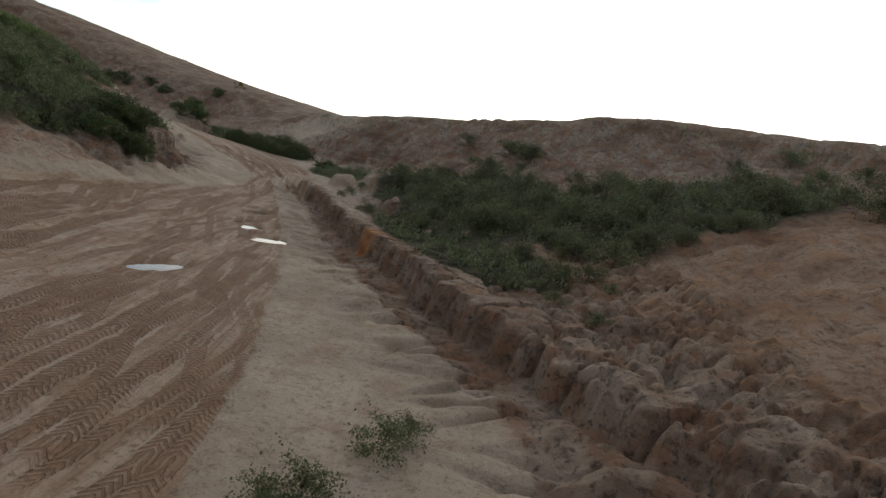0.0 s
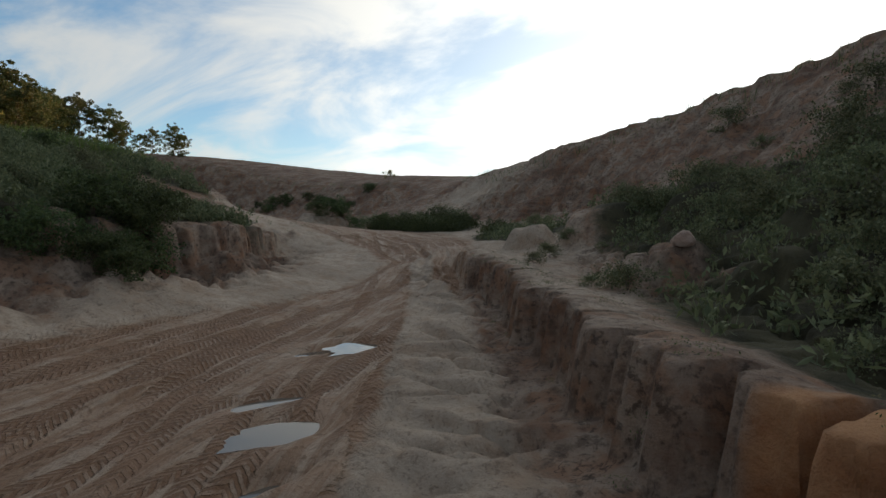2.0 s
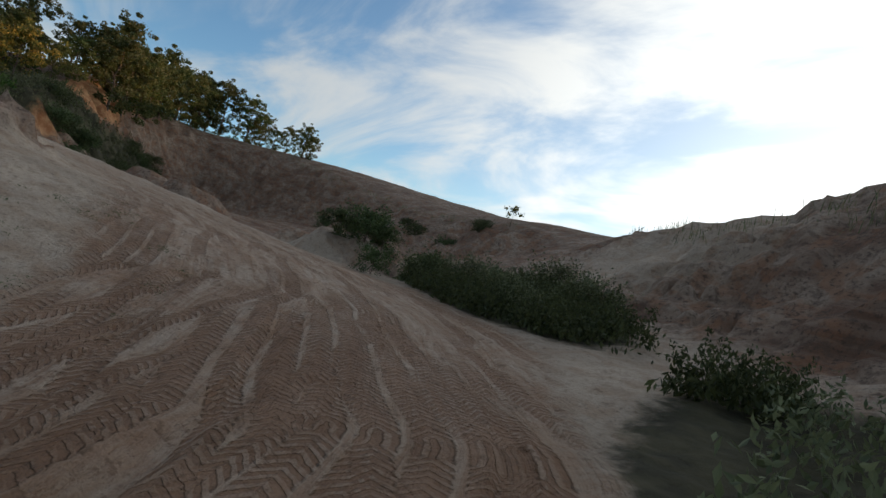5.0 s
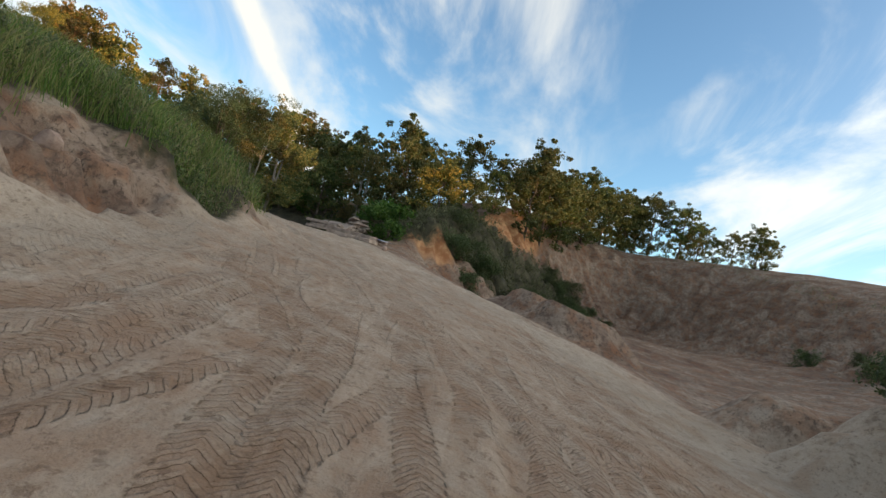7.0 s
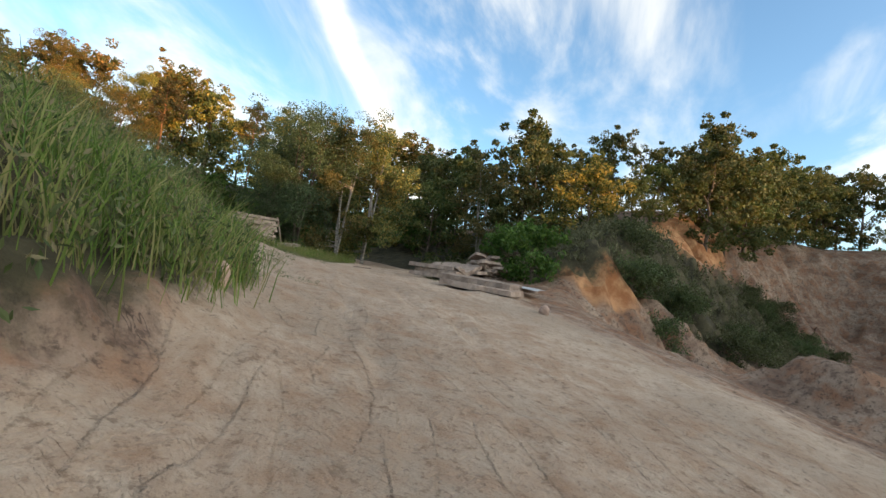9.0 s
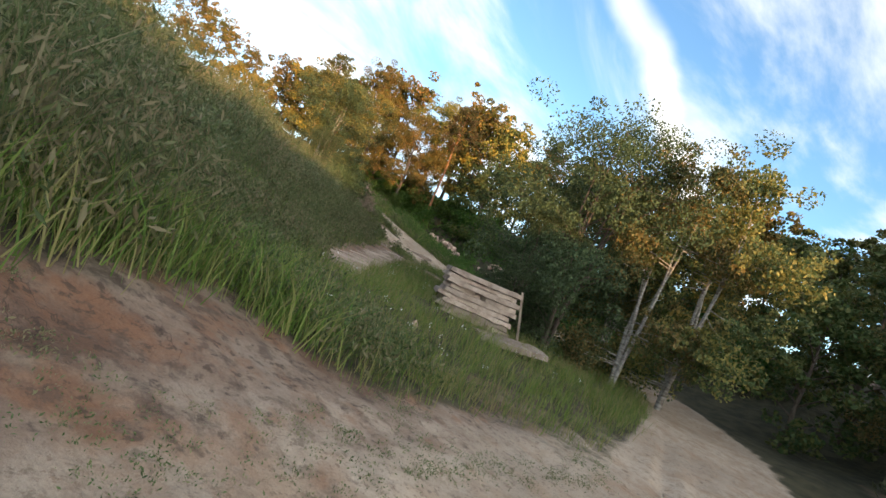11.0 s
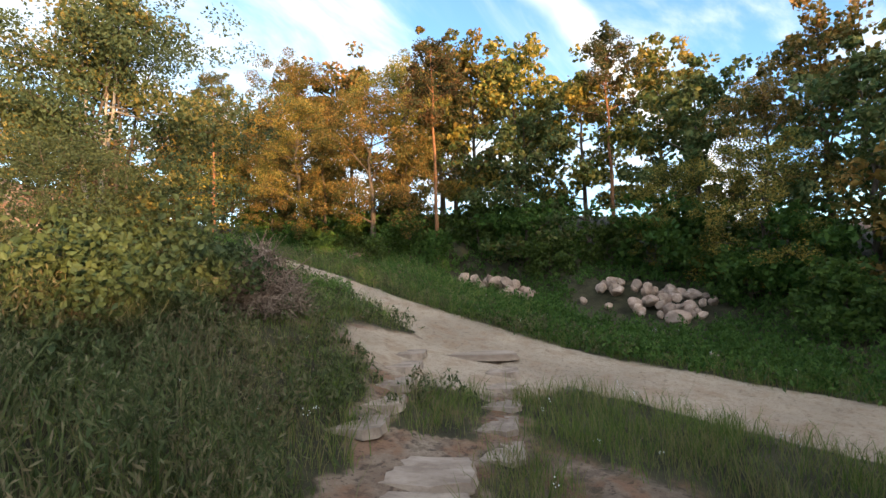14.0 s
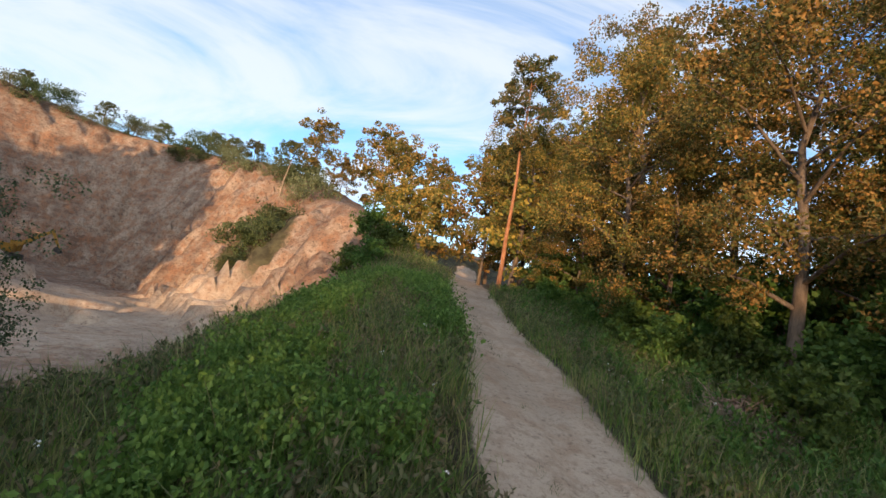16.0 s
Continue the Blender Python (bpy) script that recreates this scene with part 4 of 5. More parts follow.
random.seed(4)
kind("oak_a", "broad oak with green and yellowing leaves", 1, 13, 4.4, M_OAK, M_BARK, leaf=0.25, count=7000, bare=0.12, limbs=16)
kind("oak_b", "oak with golden autumn leaves in open clumps", 2, 14, 3.8, M_OAK, M_BARK, leaf=0.24, count=6000, bare=0.18, limbs=15)
kind("oak_c", "tall dark leafy tree at the wood's edge", 3, 12.5, 4.2, M_LEAFY, M_BARK, leaf=0.25, count=6500, bare=0.05, limbs=16)
kind("oak_d", "rounded dark green tree on the quarry rim", 14, 10, 3.8, M_LEAFY, M_BARK, leaf=0.24, count=5500, bare=0.04, limbs=15)
kind("scrub", "thin grey-green scrub bush", 18, 1.7, 1.5, M_SCRUB, M_BARK, leaf=0.085, count=1900, bare=0.02, stems=5, limbs=12)
kind("oak_near", "tall oak with golden autumn leaves and a leaning trunk", 21, 14, 4.0, M_OAK, M_BARK, leaf=0.085, count=34000, bare=0.2, limbs=20, lean=0.12)
kind("maple_near", "young golden-green tree with low branches", 24, 8.5, 3.2, M_OAK, M_BARK, leaf=0.08, count=24000, bare=0.05, limbs=17)
kind("maple", "young leafy tree with low branches", 4, 8, 3.4, M_OAK, M_BARK, leaf=0.23, count=4600, bare=0.02, limbs=14)
kind("pine", "tall pine with a bare reddish trunk", 5, 16, 2.2, M_PINE, M_PINEBARK, leaf=0.10, count=12000, bare=0.6, limbs=12, slim=0.6)
kind("birch", "birch with thin drooping twigs and small leaves", 6, 11, 2.9, M_BIRCH, M_BIRCHBARK, leaf=0.10, count=20000, bare=0.08, stems=4, droop=0.8, limbs=14)
kind("willow", "many-stemmed willow thick with grey-green leaves", 7, 8, 3.0, M_WILLOW, M_BARK, leaf=0.058, count=42000, bare=0.03, stems=6, limbs=16)
kind("bush", "dense dark green bush", 8, 2.2, 1.6, M_DARKBUSH, M_BARK, leaf=0.10, count=3200, bare=0.02, stems=5, limbs=12)
kind("fresh_bush", "bright green leafy bush", 9, 3.2, 1.6, M_GREEN, M_BARK, leaf=0.15, count=3200, bare=0.02, stems=4, limbs=12)
kind("sapling", "lone thin sapling on the quarry edge", 10, 2.6, 0.9, M_OAK, M_BARK, leaf=0.2, count=160, bare=0.5, limbs=6)
kind("undergrowth", "low leafy hazel undergrowth", 11, 3.2, 2.3, M_GREEN, M_BARK, leaf=0.19, count=3200, bare=0.02, stems=5, limbs=12)

# the wood above the climbing track
for k, x, y, s in (("pine", -88.8, -24.3, .95), ("pine", -94.5, -2.8, .9), ("pine", -101.7, 5.3, .9), ("oak_near", -95, -20.4, 1.05), ("oak_near", -91.5, -14, .8),
                   ("oak_near", -92.4, -6.5, .8), ("oak_near", -97.5, -9.5, .95), ("oak_near", -90.8, -30, .9), ("oak_a", -94, -36, 1), ("oak_b", -92, -46, 1), ("oak_a", -99, -28, 1.1),
                   ("oak_c", -98, 1.5, .75), ("oak_a", -102.5, 3, .85), ("oak_c", -104, 9.5, .85), ("oak_near", -103, 13, .7), ("oak_c", -101, 17.5, .75), ("oak_c", -104, 22, .8),
                   ("oak_c", -99, 25, .75), ("oak_b", -108, 15, .95), ("oak_c", -98, 32, .8), ("oak_c", -93.5, 35, .75), ("oak_a", -103, -3, 1), ("oak_b", -106, -14, 1.1),
                   ("maple_near", -92.5, -12.5, .9), ("maple_near", -93.5, -22, 1), ("maple_near", -95, -6, .9), ("maple_near", -100.5, 9.5, .7), ("maple_near", -98.5, 14, .8), ("maple", -97, 20, .8), ("maple_near", -91.5, -19, .7),
                   ("maple", -91.8, -28, .9), ("oak_c", -110, 28, .9), ("oak_c", -107, 35, .9), ("maple", -94, 29, .8)):
    plant(k, x, y, s)
# trees along the foot and rim of the north wall
for k, x, y, s in (("oak_c", -84, 45, .8), ("oak_c", -90, 43.8, 1.0), ("oak_c", -86, 49, .62), ("maple", -80, 49.3, .7), ("oak_d", -80, 44.5, .6), ("oak_c", -92, 50, .6),
                   ("birch", -83, 41, .8), ("oak_c", -95, 56, .55), ("oak_d", -90, 55.5, .55), ("oak_d", -85.5, 53, .5), ("oak_d", -100, 61.5, .65), ("oak_c", -88, 38, .8), ("oak_c", -84, 36.5, .6)):
    plant(k, x, y, s)
rim = random.Random(8)
line = dense([(-90, 60, 0), (-112, 72.5, 0), (-127, 87, 0), (-114, 99.5, 0), (-105, 99.5, 0)], 3.1)
for i, (x, y, _) in enumerate(line):
    plant(rim.choice(("oak_c", "oak_c", "oak_c", "oak_d")), x + rim.uniform(-1.5, .5) - (2.5 if i % 2 else 0), y + rim.uniform(0, 2) * (1 if y > 90 else .2), rim.uniform(.72, .98) * (1 if i < len(line) - 5 else .6))
for x, y in ((-135, 75), (-128, 100), (-140, 90), (-122, 70), (-110, 62), (-102, 52), (-100, 45)):
    plant("oak_c", x, y, rim.uniform(.65, .85))
# trees round the east pit and behind the first hill
for k, x, y, s in (("oak_a", -82, -52, .8), ("oak_b", -86, -47, .75), ("oak_a", -79, -58, .85), ("maple", -85, -38, .8), ("maple", -82.5, -41, .7), ("maple", -75.5, -50, .55), ("bush", -70.5, -41, 1), ("bush", -72.5, -37, 1), ("bush", -70, -37.5, .8), ("bush", -71.5, -43, 1),
                    ("oak_d", -68, -56, .42), ("oak_d", -63, -60, .4), ("oak_d", -59, -64, .35), ("oak_d", -55, -68, .35), ("oak_d", -47, -70, .32), ("oak_d", -38, -71, .36), ("oak_d", -31, -65, .3), ("oak_a", -71, -57, .6), ("bush", -69.5, -40, 1.3), ("bush", -72, -42, 1.2), ("bush", -51, -68.5, 1.1), ("bush", -43, -70, 1.1), ("bush", -34, -68, 1.1),
                   ("oak_c", -40, 12, .42), ("oak_c", -42, 20, .42), ("oak_c", -39, 5, .42)):
    plant(k, x, y, s)
plant("sapling", -43.2, 85.2, .9)
# beside the slab way and the lower track
for x, y, s in ((-75.5, 28.5, 1.35), (-74.6, 26.8, .75), (-79, 25.5, 1.2)):
    plant("willow", x, y, s)
plant("birch", -76.5, 31.5, .95), plant("birch", -80, 29, .95), plant("birch", -78, 33, 1.0)
plant("willow", -75.8, 3.8, 1.05), plant("willow", -74.2, 7.4, .5), plant("birch", -75.2, 4.4, .8), plant("bush", -76.2, 7.8, .9, category="bush", name="bush"), plant("bush", -75.2, 8.6, 1.0, category="bush", name="bush"), plant("bush", -74.4, 9.8, .9, category="bush", name="bush"), plant("willow", -76.7, -1.6, .45), plant("bush", -77.2, 7, .8, category="bush", name="bush"), plant("bush", -76.3, 4.5, .9, category="bush", name="bush")
for x, y, s in ((-21, 54.8, .6), (-23, 56.4, .7), (-25.5, 57.8, .8), (-28.5, 59, .8), (-20.2, 57, .7), (-31, 60.5, .8), (-23, 60, .8)):
    plant("scrub", x, y, s, category="bush", name="bush", group="bushes beside the bend")
for x, y, s in ((-22, 22, 1), (-23.5, 27, 1.1), (-25, 17, 1.2), (-24, 10, 1), (-27, 23, 1.2), (-22.5, 31, .9), (-26, 31, 1.1), (-28, 14, 1.2), (-27, 5, 1.2), (-25, 36, .9), (-30, 33, 1.1), (-23, 3, 1)):
    plant("scrub", x, y, s * .55, category="bush", name="bush", group="bushes on the inner hill")
for x, y, s in ((0, 30, .9), (2.5, 27, .9), (4, 32, 1), (-3, 37, .8), (6, 24, .9), (1, 36, .9), (-6, 43, .7), (8, 28, .9), (-1.5, 26, .6), (4.5, 21.5, .6)):
    plant("scrub", x, y, s * .7, category="bush", name="bush", group="bushes on the east slope")
plant("fresh_bush", -69.5, 44.8, .75, category="bush", name="bush"), plant("fresh_bush", -66.5, 46.5, .9, category="bush", name="bush")
for x, y, s in ((-97.8, 3.2, .7), (-98, 13.4, .7), (-94, -5, .7), (-92.5, -9, .6), (-91.8, -13, .6), (-92, -24, .7), (-95, 17, .7), (-90.5, -4, .45), (-96.5, 22, .8), (-99.8, 6, .8), (-99, 2.5, .9), (-97.5, -2, .9), (-96, -8, .9), (-94.5, -15, .9), (-93, -19, .8), (-100, 11, 1), (-98.5, 15.5, 1), (-99.5, 20, 1), (-98.5, 0.5, 1), (-100, 8.5, 1.1), (-96, 25, .9), (-91.5, -22, .7), (-97, 28, 1), (-93, 32, .9), (-90.4, -8.9, .42), (-91.6, -7.6, .5), (-90.6, -11.4, .45), (-92.6, -5.2, .55), (-91, -14.5, .5), (-93.6, -8.4, .7), (-89.7, -17, .4), (-94.2, -2.6, .5)):
    plant("undergrowth", x, y, s, category="bush", name="bush", group="undergrowth along the wood")

for x, y, s in ((-81.5, -19.5, .4), (-82.2, -22.5, .55), (-81, -24.5, .5), (-80.6, -21.5, .45)):
    plant("undergrowth", x, y, s, category="bush", name="bush", group="bushes at the end of the ridge")

bushes = random.Random(31)
for cx, cy, rx, ry, turn, n, who in ((2, 30, 7, 17, 32, 90, "bushes on the east slope"), (11, 24, 10, 6, 20, 34, "bushes on the east slope"), (-31, 14, 7, 20, 6, 34, "bushes on the inner hill"), (-25.5, 31, 3.5, 6, -10, 10, "bushes on the inner hill")):
    for k in range(n):
        u, v = bushes.uniform(-1, 1) * rx, bushes.uniform(-1, 1) * ry
        c, t = math.cos(radians(turn)), math.sin(radians(turn))
        px, py = cx + u * c - v * t, cy + u * t + v * c
        close = float(along(LIP_CURVE, np.array([px]), np.array([py]))[2][0]) < 6.5
        plant("scrub" if "east" in who else bushes.choice(("bush", "scrub")), px, py, bushes.uniform(.3, .75) * (.5 if close else 1 if "east" in who else .7), category="bush", name="bush", group=who)
for x, y, s1 in ((-94, -40, 1), (-97, -34, 1), (-90, -38, .8), (-100, -20, 1.1), (-104, -8, 1.1), (-110, 5, 1), (-108, 22, 1), (-112, -18, 1.1), (-102, 28, .9)):
    plant("oak_a", x, y, s1)

for x, y, s1 in ((.4, 5.2, .34), (.1, 4.8, .3), (.75, 4.9, .25), (1.15, 6.6, .33), (1.5, 7.1, .22), (4.2, 13.2, .25), (-4.9, 29.5, .25)):
    plant("scrub", x, y, s1, category="bush", name="bush", label="wispy grey-green shrub sprouting from washed sand", sink=.03)
for cx, cy, rx, ry, turn, n, who in ((-76, 57, 10, 2.5, -33, 12, "bushes on the north wall"), (-93, 69, 10, 4, -38, 14, "bushes on the north wall"), (-60, 85, 16, 3, -12, 10, "bushes on the north wall"), (-33, 58.5, 6, 2, -20, 6, "bushes in the north pit")):
    for k in range(n):
        u, v = bushes.uniform(-1, 1) * rx, bushes.uniform(-1, 1) * ry
        c, t = math.cos(radians(-turn)), math.sin(radians(-turn))
        plant("bush", cx + u * c - v * t, cy + u * t * -1 - v * c, bushes.uniform(.4, .9), category="bush", name="bush", group=who)

# tree belt out of view, added to cast shade over the east pit
for x, y, s1 in ((-42, -10, 1.5), (-37, -15, 1.6), (-32, -12, 1.55), (-45, -16, 1.4), (-38, -3, 1.4), (-28, -18, 1.6), (-33, -22, 1.6), (-23, -22, 1.6), (-46, -8, 1.3), (-45, -23, 1.6), (-42, -29, 1.6)):
    plant("oak_c", x, y, s1)

for x, y, s1 in ((-59.2, 28, .6), (-60.6, 25.3, .75), (-62.8, 22.9, .7), (-65.5, 20, .65), (-58, 24.5, .5), (-61, 21, .5), (-68, 16.8, .7), (-64, 17.5, .9), (-57, 29, .4), (-71, 13.4, .8)):
    plant("scrub", x, y, s1, category="bush", name="bush", group="bushes on the weedy mound", label="grey-green wormwood bush on the weedy mound")

for k in range(18):
    plant(bushes.choice(("bush", "scrub")), bushes.uniform(-23.5, -18.7), bushes.uniform(9, 29), bushes.uniform(.3, .6), category="bush", name="bush", group="bushes on the inner hill")

for x, y, s1 in ((-18.4, 27.0, .5), (-18.8, 28.2, .6), (-17.9, 26.2, .45), (-19.4, 29.4, .5), (-17.2, 26.6, .35), (-20.4, 28.6, .6), (-18.6, 25.2, .55), (-19.6, 27.2, .6)):
    plant("bush", x, y, s1, category="bush", name="bush", group="bushes on the inner hill", label="dark green bush hanging over the washed bank")

for x, y, _ in dense(EAST_PIT[4][2:8], 2.6):
    plant(bushes.choice(("bush", "scrub")), x + bushes.uniform(-1, 1) - .6, y - bushes.uniform(.5, 2.2), bushes.uniform(.8, 1.6), category="bush", name="bush", group="bushes on the pit rim")

# ---- grass, weeds and other growth too fine to count ----
def near_path(x, y, most):
    d = np.full(x.shape, 1e9)
    for p in WAYPOINTS:
        d = np.minimum(d, np.hypot(x - p[0], y - p[1]))
    return d < most


def cover_at(x, y):
    s, off, gap = along(TRACK_CURVE, x, y)
    _, _, pgap = along(SLAB_CURVE, x, y)
    return green_cover(x, y, s, off, gap, pgap)


def scatter(rng, box, count, most=30, least=0.35):
    x, y = rng.uniform(box[0], box[1], count), rng.uniform(box[2], box[3], count)
    keep = near_path(x, y, most)
    x, y = x[keep], y[keep]
    c = cover_at(x, y)
    thin = vnoise(x / 1.5, y / 1.5, 88)
    keep = c * (0.5 + thin) > least + rng.uniform(0, 0.45, len(x))
    return x[keep], y[keep]


def blades(x, y, tall, rng, width=0.022, per=5, spread=0.12, lean=0.35):
    """Bent tapering blades in tufts: two quads a blade."""
    x, y, tall = np.repeat(x, per), np.repeat(y, per), np.repeat(tall, per)
    n = len(x)
    x, y = x + rng.normal(0, spread, n), y + rng.normal(0, spread, n)
    z = levels(x, y) - 0.04
    h = tall * rng.uniform(0.5, 1.25, n)
    a, b = rng.uniform(0, 6.283, n), rng.uniform(0, 6.283, n)
    wx, wy = np.cos(a) * width * (0.6 + h), np.sin(a) * width * (0.6 + h)
    l = lean * h * rng.uniform(0.2, 1.3, n)
    lx, ly = np.cos(b) * l, np.sin(b) * l
    base, mid, tip = np.c_[x, y, z], np.c_[x + lx * 0.35, y + ly * 0.35, z + h * 0.6], np.c_[x + lx, y + ly, z + h]
    w = np.c_[wx, wy, np.zeros(n)]
    verts = np.stack([base - w, base + w, mid - w * 0.8, mid + w * 0.8, tip - w * 0.12, tip + w * 0.12], axis=1).reshape(-1, 3)
    k = np.arange(n)[:, None] * 6
    faces = np.concatenate([k + np.array([[0, 1, 3, 2]]), k + np.array([[2, 3, 5, 4]])])
    return verts, faces


def stuff(name, label, category, verts, faces, mat):
    return tagged(new(name, place_mesh(name, verts, faces, [mat], smooth=False)), label, category, kind="stuff")


def weed_mesh(x, y, tall, rng, leaf=0.1, per=16, long=2.6):
    """Upright leafy weeds: leaves thick along each hidden stem, with a loose plume on top."""
    n = len(x)
    z = levels(x, y)
    px, py, pz, ph = (np.repeat(v, per) for v in (x, y, z, tall))
    u = rng.uniform(0.08, 1.05, n * per) ** 0.8
    bend_x, bend_y = np.repeat(rng.normal(0, 0.22, n), per), np.repeat(rng.normal(0, 0.22, n), per)
    r = 0.16 * (1.15 - u) * np.repeat(0.6 + tall, per)
    c = np.c_[px + bend_x * ph * u ** 2 + rng.normal(0, 1, n * per) * r, py + bend_y * ph * u ** 2 + rng.normal(0, 1, n * per) * r, pz + u * ph]
    return leaves(c, leaf * (1.35 - 0.7 * u) * rng.uniform(0.7, 1.3, n * per), rng, -1.2, long)


rng = np.random.default_rng(12)
x, y = scatter(rng, (-60, -36, 33, 44), 9000)
stuff("tall_grass", "tall green grass on the sandy mound", "grass", *blades(x, y, rng.uniform(0.5, 1.0, len(x)), rng, 0.0065, 9, 0.2, 0.6), M_GRASS)
x, y = scatter(rng, (-62, -36, 31, 45), 4200)
stuff("mound_weeds", "leafy green weeds among the tall grass of the mound", "weeds", *weed_mesh(x, y, rng.uniform(0.4, 1.0, len(x)), rng, 0.035, 40, 3.5), M_WEED)
x, y = scatter(rng, (-90, -56, 2, 36), 19000, 16)
stuff("meadow_grass", "long meadow grass beside the slab path", "grass", *blades(x, y, rng.uniform(0.25, 0.6, len(x)), rng, 0.006, 9, 0.17, 0.6), M_GRASS)
x, y = scatter(rng, (-93, -73, -26, 6), 15000, 24)
stuff("verge_grass", "thick grass on the ridge beside the climbing track", "grass", *blades(x, y, rng.uniform(0.3, 0.75, len(x)), rng, 0.0065, 9, 0.18, 0.6), M_GRASS)
x, y = scatter(rng, (-93.5, -78, -20, 26), 7000, 20)
stuff("roadside_grass", "short bright grass strip along the track", "grass", *blades(x, y, rng.uniform(0.12, 0.4, len(x)), rng, 0.006, 10, 0.2, 0.6), M_GRASS)
x, y = scatter(rng, (-76, -50, 2, 36), 11000, 14)
side = along(SLAB_CURVE, x, y)[1]
x, y = x[side < 0], y[side < 0]
clump = 0.35 + 1.35 * vnoise(x / 1.3, y / 1.3, 23)
clump = np.minimum(clump, 0.6 + 0.3 * np.maximum(along(SLAB_CURVE, x, y)[2] - 1.5, 0))
stuff("weeds", "tall leafy weeds with dry plumes on the mound", "weeds", *weed_mesh(x, y, clump * rng.uniform(0.9, 1.9, len(x)), rng, 0.034, 46, 4.5), M_WEED)
x, y, clump = x[::2], y[::2], clump[::2]
stuff("tall_stalks", "tall pale grass stalks standing above the weeds", "grass", *blades(x, y, clump * rng.uniform(0.8, 1.5, len(x)), rng, 0.0055, 9, 0.25, 0.5), M_WEED)
x, y = scatter(rng, (-90, -72, -24, 12), 5200, 18)
stuff("low_weeds", "leafy low weeds with nettles on the ridge", "weeds", *weed_mesh(x, y, rng.uniform(0.3, 0.8, len(x)), rng, 0.055, 34), M_WEED)
x, y = scatter(rng, (-14, 22, 14, 56), 6000, 40)
stuff("slope_weeds", "dark scrubby weeds on the eastern slope", "weeds", *weed_mesh(x, y, rng.uniform(0.3, 0.9, len(x)), rng, 0.06, 30), M_SCRUB)
x, y = scatter(rng, (-42, -18, -12, 42), 9000, 45)
stuff("hill_weeds", "dark scrub covering the inner hill", "weeds", *weed_mesh(x, y, rng.uniform(0.3, 0.9, len(x)), rng, 0.075, 40), M_SCRUB)
x, y = scatter(rng, (-34, -14, 50, 64), 5200, 40, 0.2)
stuff("bend_weeds", "rank green weeds below the bushes at the bend", "weeds", *weed_mesh(x, y, rng.uniform(0.3, 1.1, len(x)), rng, 0.055, 46), M_DARKBUSH)
x, y = scatter(rng, (-106, -60, 40, 80), 6500, 55)
stuff("bank_weeds", "dull green weeds on the quarry bank", "weeds", *weed_mesh(x, y, rng.uniform(0.4, 1.1, len(x)), rng, 0.09, 30), M_SCRUB)
x, y = scatter(rng, (-101, -88, -22, 28), 5200, 22)
free = (np.hypot((x + 94.4) / 2.2, (y - 1.4) / 3) > 1) & (np.hypot((x + 96.2) / 2.6, (y - 9.0) / 3.7) > 1)
x, y = x[free], y[free]
stuff("wood_weeds", "lush green nettles and ferns at the wood's foot", "weeds", *weed_mesh(x, y, rng.uniform(0.3, 0.9, len(x)), rng, 0.07, 28), M_GREEN)
x, y = rng.uniform(-86, -80, 7000), rng.uniform(-14, 3, 7000)
keep = (vnoise(x / 1.4, y / 1.4, 97) > 0.45) & (cover_at(x, y) > 0.6)
x, y = x[keep], y[keep]
stuff("nettles", "dense fresh nettles at the edge of the climbing track", "weeds", *weed_mesh(x, y, rng.uniform(0.45, 0.95, len(x)), rng, 0.07, 40, 1.6), M_NETTLE)
x, y = scatter(rng, (-90, -76, -18, 6), 900, 20)
stuff("seed_grass", "tall pale seeding grass on the ridge", "grass", *blades(x, y, rng.uniform(0.6, 1.0, len(x)), rng, 0.006, 7, 0.15, 0.7), M_WEED)
x, y = rng.uniform(-88, -83, 9000), rng.uniform(-24, 5, 9000)
keep = (np.abs(along(TRACK_CURVE, x, y)[1] + 0.37) < 0.13) & (vnoise(x / 0.6, y / 0.6, 63) > 0.45)
stuff("median_grass", "low wisps of grass between the two wheel ruts", "grass", *blades(x[keep], y[keep], rng.uniform(0.04, 0.14, keep.sum()), rng, 0.006, 9, 0.06, 0.7), M_WEED)
# dry stalks along the skyline of the eastern ridge and the far rim
edge = np.array(dense(EAST_SIDE[4], 0.35) + dense(NORTH_PIT[0], 0.6))
x, y = edge[:, 0] + rng.normal(0, 0.5, len(edge)), edge[:, 1] + rng.normal(0, 0.5, len(edge))
stuff("ridge_grass", "dry grass stalks along the quarry rim", "grass", *blades(x, y, rng.uniform(0.3, 0.75, len(x)), rng, 0.011, 7, 0.3, 0.5), M_WEED)
# sparse sprouts on bare sand beside the lower track and on the bank lip
x, y = rng.uniform(-66, -49, 3600), rng.uniform(32.5, 42.5, 3600)
lipx = np.array(dense([(p[0], p[1], 0) for p in LIP_CURVE], 0.12))
x, y = np.r_[x, lipx[:, 0] + rng.normal(0.9, 0.5, len(lipx)), rng.uniform(-29, -20, 160)], np.r_[y, lipx[:, 1] + rng.normal(0.3, 0.5, len(lipx)), rng.uniform(42, 46, 160)]
keep = (vnoise(x / 0.9, y / 0.9, 71) > 0.56) & (along(TRACK_CURVE, x, y)[2] > 2.2)
stuff("sprouts", "sparse green sprouts on bare sand", "weeds", *weed_mesh(x[keep], y[keep], rng.uniform(0.04, 0.15, keep.sum()), rng, 0.011, 34), M_WEED)
